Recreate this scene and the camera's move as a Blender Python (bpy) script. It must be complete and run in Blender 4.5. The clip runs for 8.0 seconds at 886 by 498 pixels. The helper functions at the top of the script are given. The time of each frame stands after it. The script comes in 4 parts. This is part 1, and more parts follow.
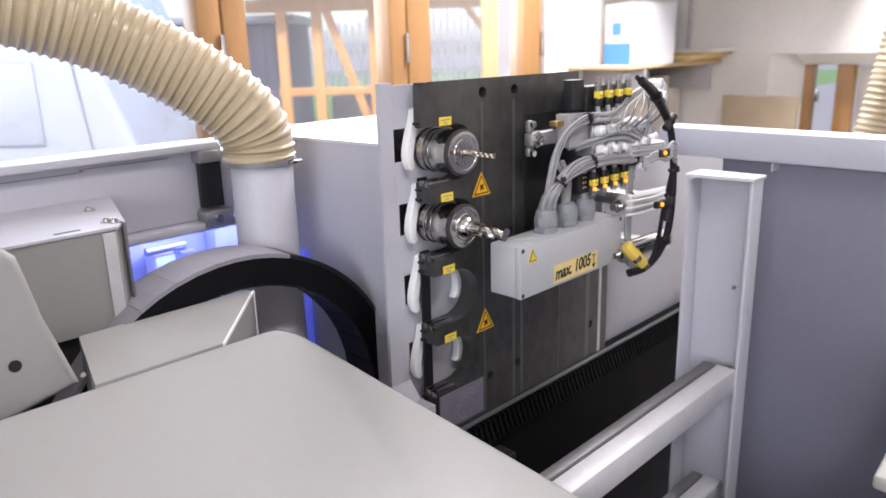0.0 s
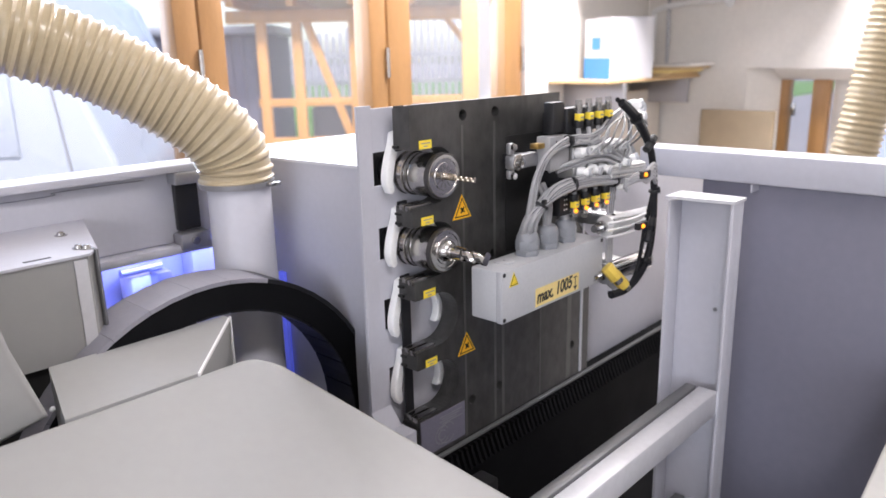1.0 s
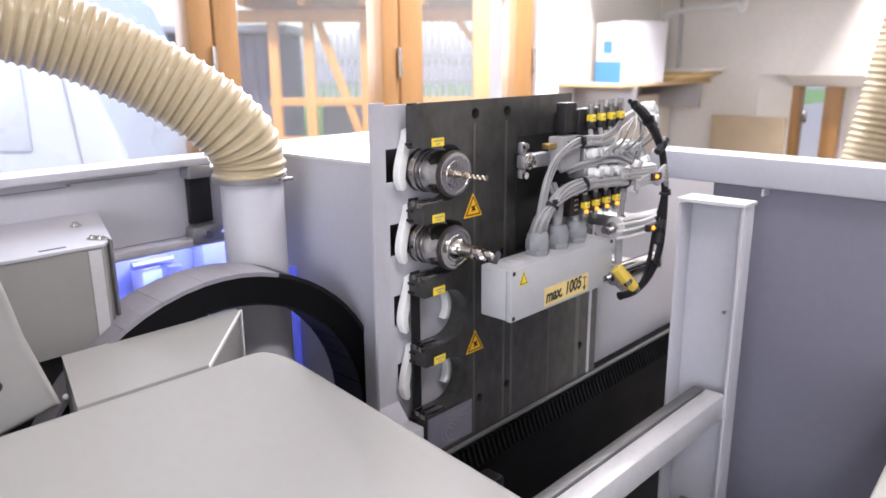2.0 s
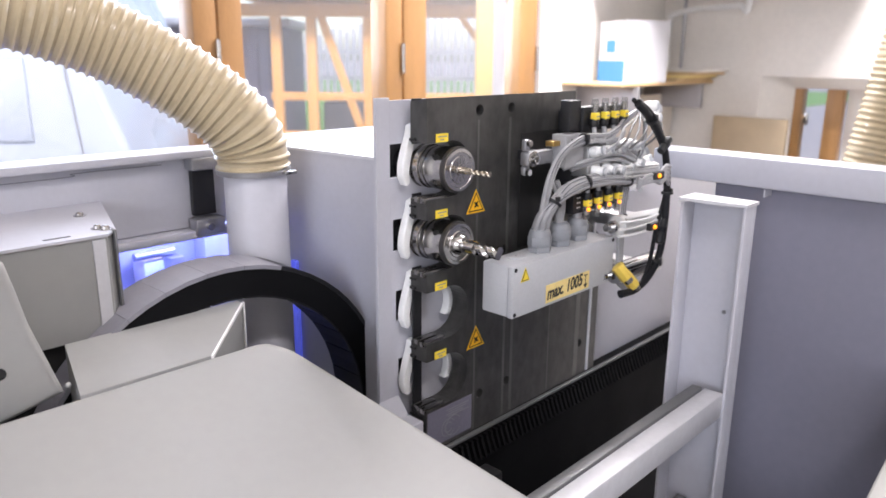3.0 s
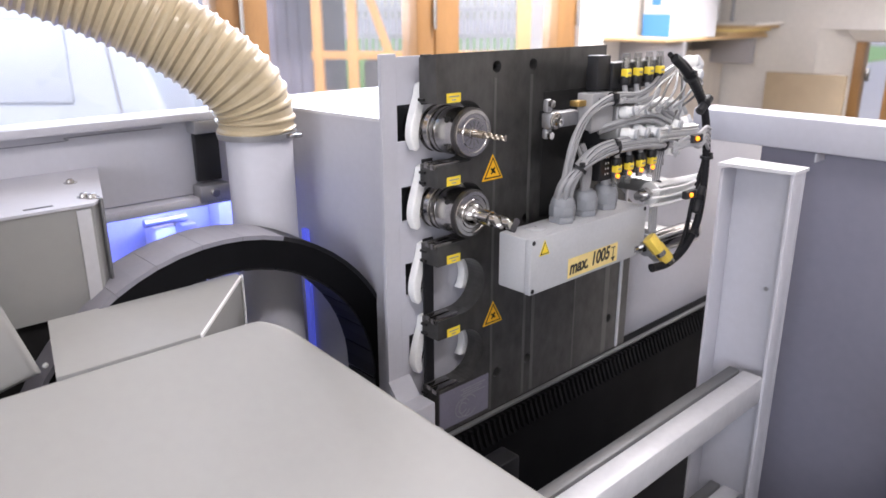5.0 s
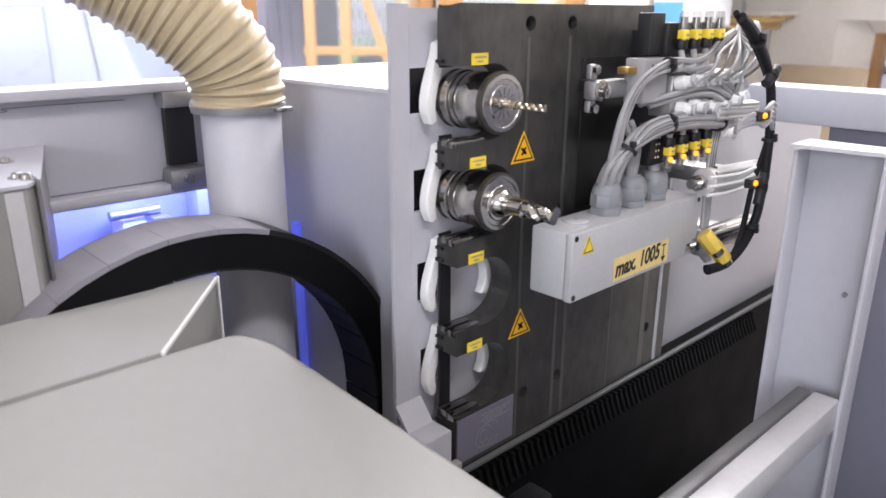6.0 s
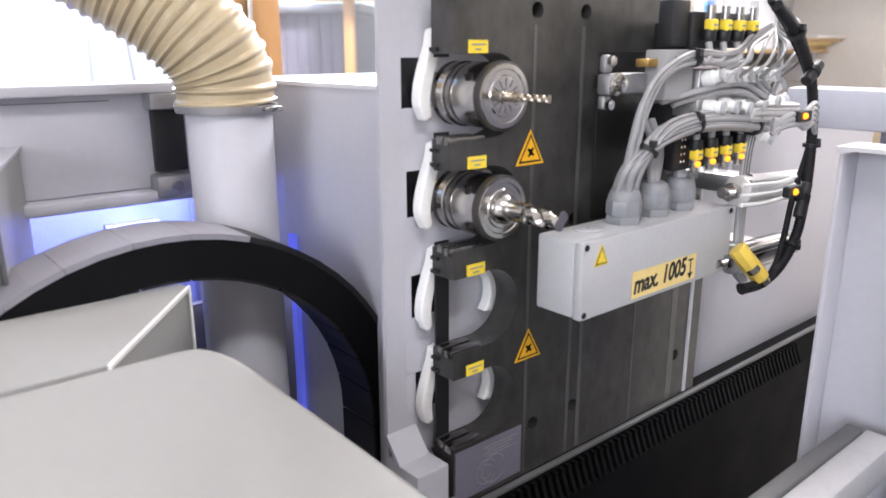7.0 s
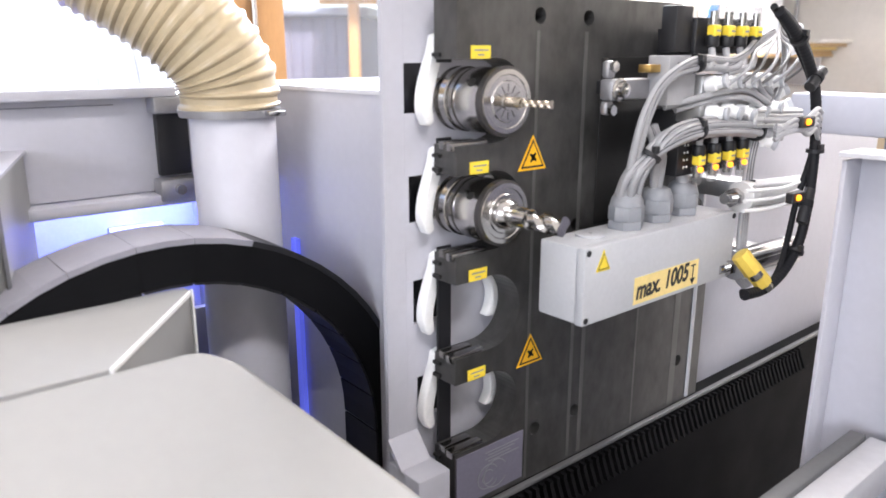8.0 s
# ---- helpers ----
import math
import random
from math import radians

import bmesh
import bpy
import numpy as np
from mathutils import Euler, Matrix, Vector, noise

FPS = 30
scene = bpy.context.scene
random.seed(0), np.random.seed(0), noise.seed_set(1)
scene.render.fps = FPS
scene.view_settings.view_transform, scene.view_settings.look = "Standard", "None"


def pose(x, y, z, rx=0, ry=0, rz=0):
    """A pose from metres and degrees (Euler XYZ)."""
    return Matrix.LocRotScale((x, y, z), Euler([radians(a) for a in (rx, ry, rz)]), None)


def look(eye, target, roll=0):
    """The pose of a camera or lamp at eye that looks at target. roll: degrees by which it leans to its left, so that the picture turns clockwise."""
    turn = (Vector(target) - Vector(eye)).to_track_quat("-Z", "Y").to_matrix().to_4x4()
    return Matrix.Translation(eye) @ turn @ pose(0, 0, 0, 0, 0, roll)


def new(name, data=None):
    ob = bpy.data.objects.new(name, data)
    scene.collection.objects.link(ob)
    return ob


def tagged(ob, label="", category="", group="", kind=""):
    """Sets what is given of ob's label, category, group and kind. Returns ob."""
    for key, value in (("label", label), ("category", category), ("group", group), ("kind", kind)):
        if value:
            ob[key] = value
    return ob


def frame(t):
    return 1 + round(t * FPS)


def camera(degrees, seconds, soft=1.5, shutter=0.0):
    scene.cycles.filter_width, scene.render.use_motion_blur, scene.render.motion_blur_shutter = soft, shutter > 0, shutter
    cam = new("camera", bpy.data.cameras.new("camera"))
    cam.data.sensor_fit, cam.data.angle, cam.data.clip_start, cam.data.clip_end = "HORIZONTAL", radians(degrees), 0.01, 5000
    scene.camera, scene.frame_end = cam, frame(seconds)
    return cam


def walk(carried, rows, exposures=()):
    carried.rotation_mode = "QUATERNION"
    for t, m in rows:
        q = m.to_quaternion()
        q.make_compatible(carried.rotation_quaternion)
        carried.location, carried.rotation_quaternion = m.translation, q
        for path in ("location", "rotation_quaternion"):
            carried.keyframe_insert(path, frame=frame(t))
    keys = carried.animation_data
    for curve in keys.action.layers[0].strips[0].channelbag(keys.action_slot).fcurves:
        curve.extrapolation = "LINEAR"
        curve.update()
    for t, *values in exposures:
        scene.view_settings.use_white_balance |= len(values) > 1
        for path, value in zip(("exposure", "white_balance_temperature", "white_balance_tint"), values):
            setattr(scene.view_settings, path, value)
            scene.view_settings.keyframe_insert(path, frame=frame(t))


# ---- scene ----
cam = camera(62.0, 8.0, soft=1.6)
cam.data.dof.use_dof = True
cam.data.dof.focus_distance, cam.data.dof.aperture_fstop = 0.90, 5.6
WALK = [
    (0, -0.6952, -0.6744, 1.4957, 74.57, 1.53, -45.68),
    (0.5, -0.6782, -0.6630, 1.5117, 74.51, 1.10, -46.71),
    (1, -0.6826, -0.6646, 1.5115, 75.27, 1.32, -47.12),
    (1.5, -0.6865, -0.6649, 1.5089, 75.38, 1.00, -46.70),
    (3, -0.6961, -0.6643, 1.5058, 75.20, -0.44, -46.19),
    (3.5, -0.6964, -0.6636, 1.5048, 74.92, -0.57, -46.11),
    (4, -0.6960, -0.6631, 1.5037, 74.74, -0.75, -45.84),
    (5.5, -0.5604, -0.5834, 1.4872, 71.35, 0.64, -41.96),
    (6, -0.5294, -0.5043, 1.4441, 72.15, -0.22, -43.37),
    (6.5, -0.4934, -0.4979, 1.4221, 72.80, 0.32, -41.52),
    (7, -0.4516, -0.4834, 1.3997, 74.75, 0.10, -40.16),
    (7.5, -0.4525, -0.4810, 1.4093, 74.39, 0.13, -39.94),
    (8, -0.4503, -0.4846, 1.4015, 74.99, -0.01, -39.81),
]
walk(cam, [(t, pose(x, y, z, rx, ry, rz)) for t, x, y, z, rx, ry, rz in WALK],
     exposures=[(0.0, 1.04, 6300, 17), (1.0, 1.06, 6300, 17), (1.5, 1.12, 6300, 17), (4.0, 1.12, 6300, 17), (5.5, 1.10, 6300, 17), (6.5, 1.12, 6300, 15), (7.0, 1.34, 6300, 15), (7.5, 1.48, 6300, 15), (8.0, 1.60, 6300, 15)])

# ---- daylight, sun, ceiling tubes and an added front fill ----
world = bpy.data.worlds.new("world")
scene.world = world
world.use_nodes = True
wn = world.node_tree.nodes
sky = wn.new("ShaderNodeTexSky")
sky.sky_type = "NISHITA"
sky.sun_disc = False
sky.sun_elevation, sky.sun_rotation = radians(54), radians(214)
sky.air_density, sky.dust_density = 1.0, 2.0
wn["Background"].inputs["Strength"].default_value = 0.15
world.node_tree.links.new(sky.outputs["Color"], wn["Background"].inputs["Color"])
sun = new("sun", bpy.data.lights.new("sun", "SUN"))
sun.data.energy, sun.data.angle, sun.data.color = 2.0, radians(10), (1.0, 0.97, 0.94)
sun.matrix_world = look((-3.0, -5.0, 8.0), (1.0, 1.0, 0.0))


def area_lamp(name, eye, target, sx, sy, watts, colour):
    ob = new(name, bpy.data.lights.new(name, "AREA"))
    ob.data.shape, ob.data.size, ob.data.size_y = "RECTANGLE", sx, sy
    ob.data.energy, ob.data.color = watts, colour
    ob.matrix_world = look(eye, target)
    return ob


Z0 = 1.4                      # height of the top tool label over the workshop floor
area_lamp("window_daylight", (0.85, 1.42, 2.0), (0.3, -0.4, 1.0), 1.8, 1.3, 28, (0.84, 0.91, 1.0))
# Added fill from behind the camera; no window is known there.
area_lamp("added_front_fill", (-3.9, -1.9, 2.1), (0.2, 0.0, 1.2), 2.0, 1.4, 33, (0.93, 0.96, 1.0))
area_lamp("tube_light_front", (-0.4, -1.6, 3.05), (0.0, -0.2, 1.1), 1.5, 0.14, 13, (1.0, 0.98, 0.96))
area_lamp("tube_light_back", (1.75, 0.2, 3.05), (2.45, 0.5, 1.2), 1.5, 0.14, 66, (1.0, 0.98, 0.96))
area_lamp("led_strip_glow", (-0.105, 0.537, 1.211), (-0.105, 0.672, 1.096), 0.28, 0.02, 0.8, (0.14, 0.20, 1.0))


# ---- materials ----
def mat(name, colour, rough=0.5, metal=0.0, grain=0.06, scale=30.0, bump=0.05, spots=0.0, coat=0.0, stretch=(1, 1, 1), spec=0.5):
    """A painted, moulded or machined surface with fine grain and larger wear."""
    m = bpy.data.materials.new(name)
    m.use_nodes = True
    nt = m.node_tree
    b = nt.nodes["Principled BSDF"]
    b.inputs["Metallic"].default_value = metal
    b.inputs["Coat Weight"].default_value = coat
    b.inputs["Specular IOR Level"].default_value = spec
    tc = nt.nodes.new("ShaderNodeTexCoord")
    mp = nt.nodes.new("ShaderNodeMapping")
    mp.inputs["Scale"].default_value = stretch
    nt.links.new(tc.outputs["Object"], mp.inputs["Vector"])
    fine = nt.nodes.new("ShaderNodeTexNoise")
    fine.inputs["Scale"].default_value, fine.inputs["Detail"].default_value = scale * 8, 6
    big = nt.nodes.new("ShaderNodeTexNoise")
    big.inputs["Scale"].default_value, big.inputs["Detail"].default_value = scale * 0.35, 5
    for n in (fine, big):
        nt.links.new(mp.outputs["Vector"], n.inputs["Vector"])
    add = nt.nodes.new("ShaderNodeMath")
    add.operation = "ADD"
    nt.links.new(fine.outputs["Fac"], add.inputs[0])
    nt.links.new(big.outputs["Fac"], add.inputs[1])
    ramp = nt.nodes.new("ShaderNodeMapRange")
    ramp.inputs["From Min"].default_value, ramp.inputs["From Max"].default_value = 0.6, 1.4
    ramp.inputs["To Min"].default_value, ramp.inputs["To Max"].default_value = 1 - grain - spots, 1 + grain
    nt.links.new(add.outputs[0], ramp.inputs["Value"])
    mul = nt.nodes.new("ShaderNodeMix")
    mul.data_type, mul.blend_type = "RGBA", "MULTIPLY"
    mul.inputs["Factor"].default_value = 1.0
    mul.inputs["A"].default_value = (*colour, 1)
    nt.links.new(ramp.outputs["Result"], mul.inputs["B"])
    nt.links.new(mul.outputs["Result"], b.inputs["Base Color"])
    rr = nt.nodes.new("ShaderNodeMapRange")
    rr.inputs["From Min"].default_value, rr.inputs["From Max"].default_value = 0.3, 0.7
    rr.inputs["To Min"].default_value, rr.inputs["To Max"].default_value = max(rough - 0.08, 0.03), min(rough + 0.08, 1.0)
    nt.links.new(big.outputs["Fac"], rr.inputs["Value"])
    nt.links.new(rr.outputs["Result"], b.inputs["Roughness"])
    if bump:
        bp = nt.nodes.new("ShaderNodeBump")
        bp.inputs["Strength"].default_value, bp.inputs["Distance"].default_value = bump, 0.001
        nt.links.new(fine.outputs["Fac"], bp.inputs["Height"])
        nt.links.new(bp.outputs["Normal"], b.inputs["Normal"])
    return m


def glow(name, colour, strength):
    m = bpy.data.materials.new(name)
    m.use_nodes = True
    b = m.node_tree.nodes["Principled BSDF"]
    b.inputs["Base Color"].default_value = (*colour, 1)
    b.inputs["Emission Color"].default_value = (*colour, 1)
    b.inputs["Emission Strength"].default_value = strength
    return m


def clear(name, colour=(1, 1, 1), rough=0.02, ior=1.45, alpha=0.12):
    """Thin clear sheet: mostly see-through with a glossy skin."""
    m = bpy.data.materials.new(name)
    m.use_nodes = True
    b = m.node_tree.nodes["Principled BSDF"]
    b.inputs["Base Color"].default_value = (*colour, 1)
    b.inputs["Roughness"].default_value, b.inputs["IOR"].default_value = rough, ior
    b.inputs["Alpha"].default_value = alpha
    return m


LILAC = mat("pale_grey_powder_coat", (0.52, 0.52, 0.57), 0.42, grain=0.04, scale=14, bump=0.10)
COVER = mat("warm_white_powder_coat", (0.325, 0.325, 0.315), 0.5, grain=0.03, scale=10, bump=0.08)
# Darker copy of the pale coat; shade on lower sheets is in its colour.
SHADE_SHEET = mat("shaded_grey_blue_coat", (0.225, 0.22, 0.275), 0.45, grain=0.05, scale=8, bump=0.1)
STEEL = mat("dark_ground_steel", (0.116, 0.113, 0.109), 0.34, 0.6, grain=0.16, scale=9, bump=0.05, spots=0.36, stretch=(1, 1, 0.6))
STREAK = mat("lighter_ground_steel", (0.17, 0.167, 0.16), 0.40, 0.5, grain=0.12, scale=12, bump=0.05, spots=0.2, stretch=(1, 1, 0.3))
CHAINGREY = mat("mid_grey_cover_plate", (0.27, 0.265, 0.30), 0.45, grain=0.05, scale=14)
# Near-black for chain links, and for shade painted into bed and rail.
SHADEBLACK = mat("shade_and_link_black", (0.006, 0.006, 0.007), 0.75, scale=30, spec=0.12)
STRIPGREY = mat("dark_grey_strip", (0.17, 0.17, 0.175), 0.5, 0.3, scale=20)
DOORCREAM = mat("cream_painted_edge", (0.34, 0.335, 0.31), 0.5, scale=10)
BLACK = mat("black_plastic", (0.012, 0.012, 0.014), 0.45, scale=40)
BLACKSTEEL = mat("blackened_steel", (0.03, 0.029, 0.028), 0.38, 0.4, scale=20, spots=0.1)
RUBBER = mat("black_rubber", (0.010, 0.010, 0.012), 0.6, scale=40, spec=0.3)
CHROME = mat("polished_steel", (0.55, 0.54, 0.53), 0.16, 1.0, grain=0.05, scale=20, bump=0.02)
NUTSTEEL = mat("dark_polished_steel", (0.30, 0.29, 0.28), 0.22, 1.0, grain=0.08, scale=20, bump=0.03)
ALU = mat("bare_aluminium", (0.62, 0.62, 0.62), 0.35, 0.85, grain=0.06, scale=20)
CARBIDE = mat("carbide_with_resin_stain", (0.52, 0.46, 0.38), 0.25, 0.9, grain=0.2, scale=60, spots=0.2)
WHITEPLASTIC = mat("white_plastic", (0.84, 0.84, 0.83), 0.42, scale=30)
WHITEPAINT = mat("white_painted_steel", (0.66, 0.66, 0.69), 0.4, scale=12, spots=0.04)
BOXGREY = mat("light_grey_plastic", (0.50, 0.51, 0.53), 0.40, scale=30, bump=0.12)
GLAND = mat("gland_grey_plastic", (0.26, 0.27, 0.29), 0.45, scale=30)
CABLE = mat("grey_cable_sheath", (0.36, 0.36, 0.37), 0.42, scale=30)
CABLEDARK = mat("dark_stripe", (0.07, 0.07, 0.08), 0.5, scale=30)
YELLOW = mat("yellow_label", (0.90, 0.68, 0.05), 0.5, scale=30)
AMBER = mat("warning_yellow", (0.90, 0.48, 0.01), 0.45, scale=30)
TAPE = mat("cream_yellow_tape", (0.86, 0.68, 0.28), 0.55, scale=30, spots=0.05)
INK = mat("black_ink", (0.02, 0.02, 0.02), 0.6, scale=30)
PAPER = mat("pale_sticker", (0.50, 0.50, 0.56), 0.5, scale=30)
STICKER = mat("lilac_grey_sticker", (0.20, 0.19, 0.25), 0.5, scale=30, spots=0.06)
HOSE = mat("beige_suction_hose", (0.46, 0.375, 0.24), 0.34, grain=0.08, scale=20, bump=0.05, coat=0.25)
WOOD = mat("golden_window_wood", (0.38, 0.20, 0.075), 0.4, grain=0.18, scale=16, bump=0.08, stretch=(6, 6, 0.5))
TIMBER = mat("yellow_glazed_timber", (0.62, 0.30, 0.07), 0.55, grain=0.15, scale=6, stretch=(4, 4, 0.5))
PLASTER = mat("white_wall_plaster", (0.80, 0.765, 0.715), 0.85, grain=0.05, scale=6, bump=0.25)
CONCRETE = mat("workshop_floor_concrete", (0.28, 0.27, 0.26), 0.7, grain=0.12, scale=4, bump=0.2)
BOARD = mat("raw_chipboard", (0.42, 0.33, 0.22), 0.75, grain=0.12, scale=40)
PINE = mat("pale_pine_board", (0.60, 0.42, 0.22), 0.6, grain=0.15, scale=14, stretch=(1, 6, 6))
CARD = mat("white_carton", (0.56, 0.56, 0.585), 0.6, scale=20)
BLUECARD = mat("blue_print", (0.06, 0.27, 0.66), 0.55, scale=20)
VANWHITE = mat("white_van_paint", (0.47, 0.52, 0.59), 0.3, scale=4, bump=0.0, coat=0.5)
GRASS = mat("lawn_green", (0.10, 0.20, 0.05), 0.9, grain=0.3, scale=8, bump=0.4)
GRAVEL = mat("wet_gravel", (0.22, 0.21, 0.21), 0.9, grain=0.25, scale=8, bump=0.4)
RENDERED = mat("pale_house_render", (0.62, 0.58, 0.54), 0.9, grain=0.08, scale=2)
GALV = mat("dull_galvanised", (0.42, 0.42, 0.44), 0.45, 0.8, grain=0.1, scale=20)
GLASS = clear("window_glass", (0.95, 0.97, 1.0), alpha=0.07)
POLY = clear("clear_polycarbonate", (0.22, 0.22, 0.21), 0.06, alpha=0.30)
CYLALU = mat("bright_anodised_aluminium", (0.74, 0.74, 0.73), 0.32, 0.35, grain=0.04, scale=20)
TUBEDARK = mat("dark_grey_air_tube", (0.16, 0.155, 0.15), 0.4, scale=30)
LEDAMBER = glow("amber_indicator", (1.0, 0.30, 0.01), 1.0)
LEDBLUE = glow("blue_led_strip", (0.20, 0.26, 1.0), 1.6)
BLUEREFLEX = glow("blue_reflection_glow", (0.16, 0.20, 1.0), 0.14)
TUBE = glow("fluorescent_tube", (1.0, 0.97, 0.92), 9.0)


# ---- building blocks ----
def box(bm, lo, hi, bevel=0.0, seg=2):
    lo, hi = Vector(lo), Vector(hi)
    r = bmesh.ops.create_cube(bm, size=1.0)
    for v in r["verts"]:
        v.co = Vector((lo[i] + (v.co[i] + 0.5) * (hi[i] - lo[i]) for i in range(3)))
    if bevel:
        es = list({e for v in r["verts"] for e in v.link_edges})
        bmesh.ops.bevel(bm, geom=es, offset=bevel, segments=seg, profile=0.5, affect="EDGES")


def rod(bm, p0, p1, r0, r1=None, seg=20, bevel=0.0):
    p0, p1 = Vector(p0), Vector(p1)
    d = p1 - p0
    m = Matrix.Translation((p0 + p1) / 2) @ d.to_track_quat("Z", "Y").to_matrix().to_4x4()
    r = bmesh.ops.create_cone(bm, cap_ends=True, segments=seg, radius1=r0, radius2=r0 if r1 is None else r1, depth=d.length, matrix=m)
    if bevel:
        es = [e for e in {e for v in r["verts"] for e in v.link_edges} if any(len(f.verts) > 4 for f in e.link_faces)]
        bmesh.ops.bevel(bm, geom=es, offset=bevel, segments=2, profile=0.5, affect="EDGES")


def prism(bm, pts, axis, lo, hi):
    """A flat outline pushed from lo to hi along an axis; the outline's two numbers are the other axes in order."""
    def at(p, d):
        c = [p[0], p[1]]
        c.insert(axis, d)
        return bm.verts.new(c)
    a, b = [at(p, lo) for p in pts], [at(p, hi) for p in pts]
    n = len(pts)
    faces = [bm.faces.new(a), bm.faces.new(b)]
    for i in range(n):
        faces.append(bm.faces.new((a[i], a[(i + 1) % n], b[(i + 1) % n], b[i])))
    bmesh.ops.recalc_face_normals(bm, faces=faces)


def lathe(bm, p, axis, profile, seg=32):
    """A turned part: profile rows of (way along the axis, radius), starting at p."""
    q = Vector(axis).normalized().to_track_quat("Z", "Y").to_matrix().to_4x4()
    rings = []
    for h, r in profile:
        rings.append([bm.verts.new(Matrix.Translation(p) @ q @ Vector((r * math.cos(2 * math.pi * k / seg), r * math.sin(2 * math.pi * k / seg), h))) for k in range(seg)])
    fs = []
    for a, b in zip(rings, rings[1:]):
        for k in range(seg):
            fs.append(bm.faces.new((a[k], a[(k + 1) % seg], b[(k + 1) % seg], b[k])))
    fs += [bm.faces.new(rings[0]), bm.faces.new(rings[-1])]
    bmesh.ops.recalc_face_normals(bm, faces=fs)


def smooth_path(pts, n=12):
    """Catmull-Rom points through pts."""
    p = [Vector(q) for q in pts]
    p = [2 * p[0] - p[1]] + p + [2 * p[-1] - p[-2]]
    out = []
    for i in range(1, len(p) - 2):
        for k in range(n):
            t = k / n
            out.append(0.5 * (2 * p[i] + (p[i + 1] - p[i - 1]) * t + (2 * p[i - 1] - 5 * p[i] + 4 * p[i + 1] - p[i + 2]) * t * t
                              + (3 * p[i] - p[i - 1] - 3 * p[i + 1] + p[i + 2]) * t ** 3))
    out.append(p[-2])
    return out


def sweep(bm, path, radius, seg=12, cap=True):
    """A round tube along a path; radius is a number or one for each point."""
    n = len(path)
    rad = radius if isinstance(radius, (list, tuple)) else [radius] * n
    up = Vector((0.31, 0.17, 0.93))
    rings = []
    for i, c in enumerate(path):
        d = (path[min(i + 1, n - 1)] - path[max(i - 1, 0)]).normalized()
        u = (up - d * up.dot(d)).normalized()
        up = u
        w = d.cross(u)
        rings.append([bm.verts.new(c + rad[i] * (u * math.cos(2 * math.pi * k / seg) + w * math.sin(2 * math.pi * k / seg))) for k in range(seg)])
    fs = []
    for a, b in zip(rings, rings[1:]):
        for k in range(seg):
            fs.append(bm.faces.new((a[k], a[(k + 1) % seg], b[(k + 1) % seg], b[k])))
    if cap:
        fs += [bm.faces.new(rings[0]), bm.faces.new(rings[-1])]
    bmesh.ops.recalc_face_normals(bm, faces=fs)


PLAN = [1.0, 1.0, 1.0, 0.0, 0.0, 0.0]


def assembly(sx, sy, sz, tx, ty, tz):
    """Scales and shifts the next things to fit the camera's view; what stands on the floor stays on it."""
    PLAN[:] = sx, sy, sz, tx, ty, tz


def put(p):
    z = p[2] if p[2] < -1.25 else p[2] * PLAN[2] + PLAN[5]
    return Vector((p[0] * PLAN[0] + PLAN[3], p[1] * PLAN[1] + PLAN[4], z))


def thing(name, base, label="", category="", group="", kind=""):
    """An Empty at the base of a thing, in the plan's own heights."""
    base = put(base)
    ob = new(name)
    ob.empty_display_size = 0.02
    ob.location = (base[0], base[1], base[2] + Z0)
    ob["base_x"], ob["base_y"], ob["base_z"] = tuple(base)
    return tagged(ob, label, category, group, kind)


def part(name, bm, material, parent, label="", round_shade=False, base=None):
    """Links a bmesh, drawn in the plan's coordinates, as one mesh under a thing or a part."""
    me = bpy.data.meshes.new(name)
    top = parent
    while top is not None and top.parent is not None:
        top = top.parent
    off = Vector((0, 0, 0)) if top is None else -Vector((top["base_x"], top["base_y"], top["base_z"]))
    if top is None:
        off = Vector((0, 0, Z0))
    for v in bm.verts:
        v.co = put(v.co) + off
    if round_shade:
        for f in bm.faces:
            f.smooth = True
        for e in bm.edges:
            if len(e.link_faces) == 2 and e.calc_face_angle(0) > radians(38):
                e.smooth = False
    bm.to_mesh(me)
    bm.free()
    me.materials.append(material)
    ob = new(name, me)
    ob.parent = parent
    if label:
        ob["label"] = label
    return ob


def quick(name, lo, hi, material, parent, bevel=0.0, label=""):
    bm = bmesh.new()
    box(bm, lo, hi, bevel)
    return part(name, bm, material, parent, label, bevel > 0)


def rodpart(name, p0, p1, r, material, parent, r1=None, bevel=0.0, label="", seg=20):
    bm = bmesh.new()
    rod(bm, p0, p1, r, r1, seg, bevel)
    return part(name, bm, material, parent, label, True)


def structure(name, boxes, material, label, category, bevel=0.0):
    bm = bmesh.new()
    for lo, hi in boxes:
        box(bm, lo, hi, bevel)
    return tagged(part(name, bm, material, None), label, category, kind="structure")


FLOOR = -1.4

# ---- the workshop ----
assembly(0.9967, 1.0195, 0.9832, -0.0450, -0.0891, -0.0367)
structure("floor", [((-4.0, -4.0, FLOOR - 0.1), (3.2, 1.55, FLOOR))], CONCRETE, "worn grey concrete workshop floor", "floor")
structure("ceiling", [((-4.0, -4.0, 1.8), (3.2, 1.55, 1.95))], PLASTER, "off-white plastered workshop ceiling", "ceiling")
structure("wall_north", [((-4.0, 1.30, FLOOR), (-1.2, 1.55, 1.8)), ((-1.2, 1.30, FLOOR), (1.92, 1.55, -0.75)),
                         ((-1.2, 1.30, 1.0), (1.92, 1.55, 1.8)), ((1.92, 1.30, FLOOR), (3.2, 1.55, 1.8))],
          PLASTER, "white plastered wall round the wooden windows", "wall")
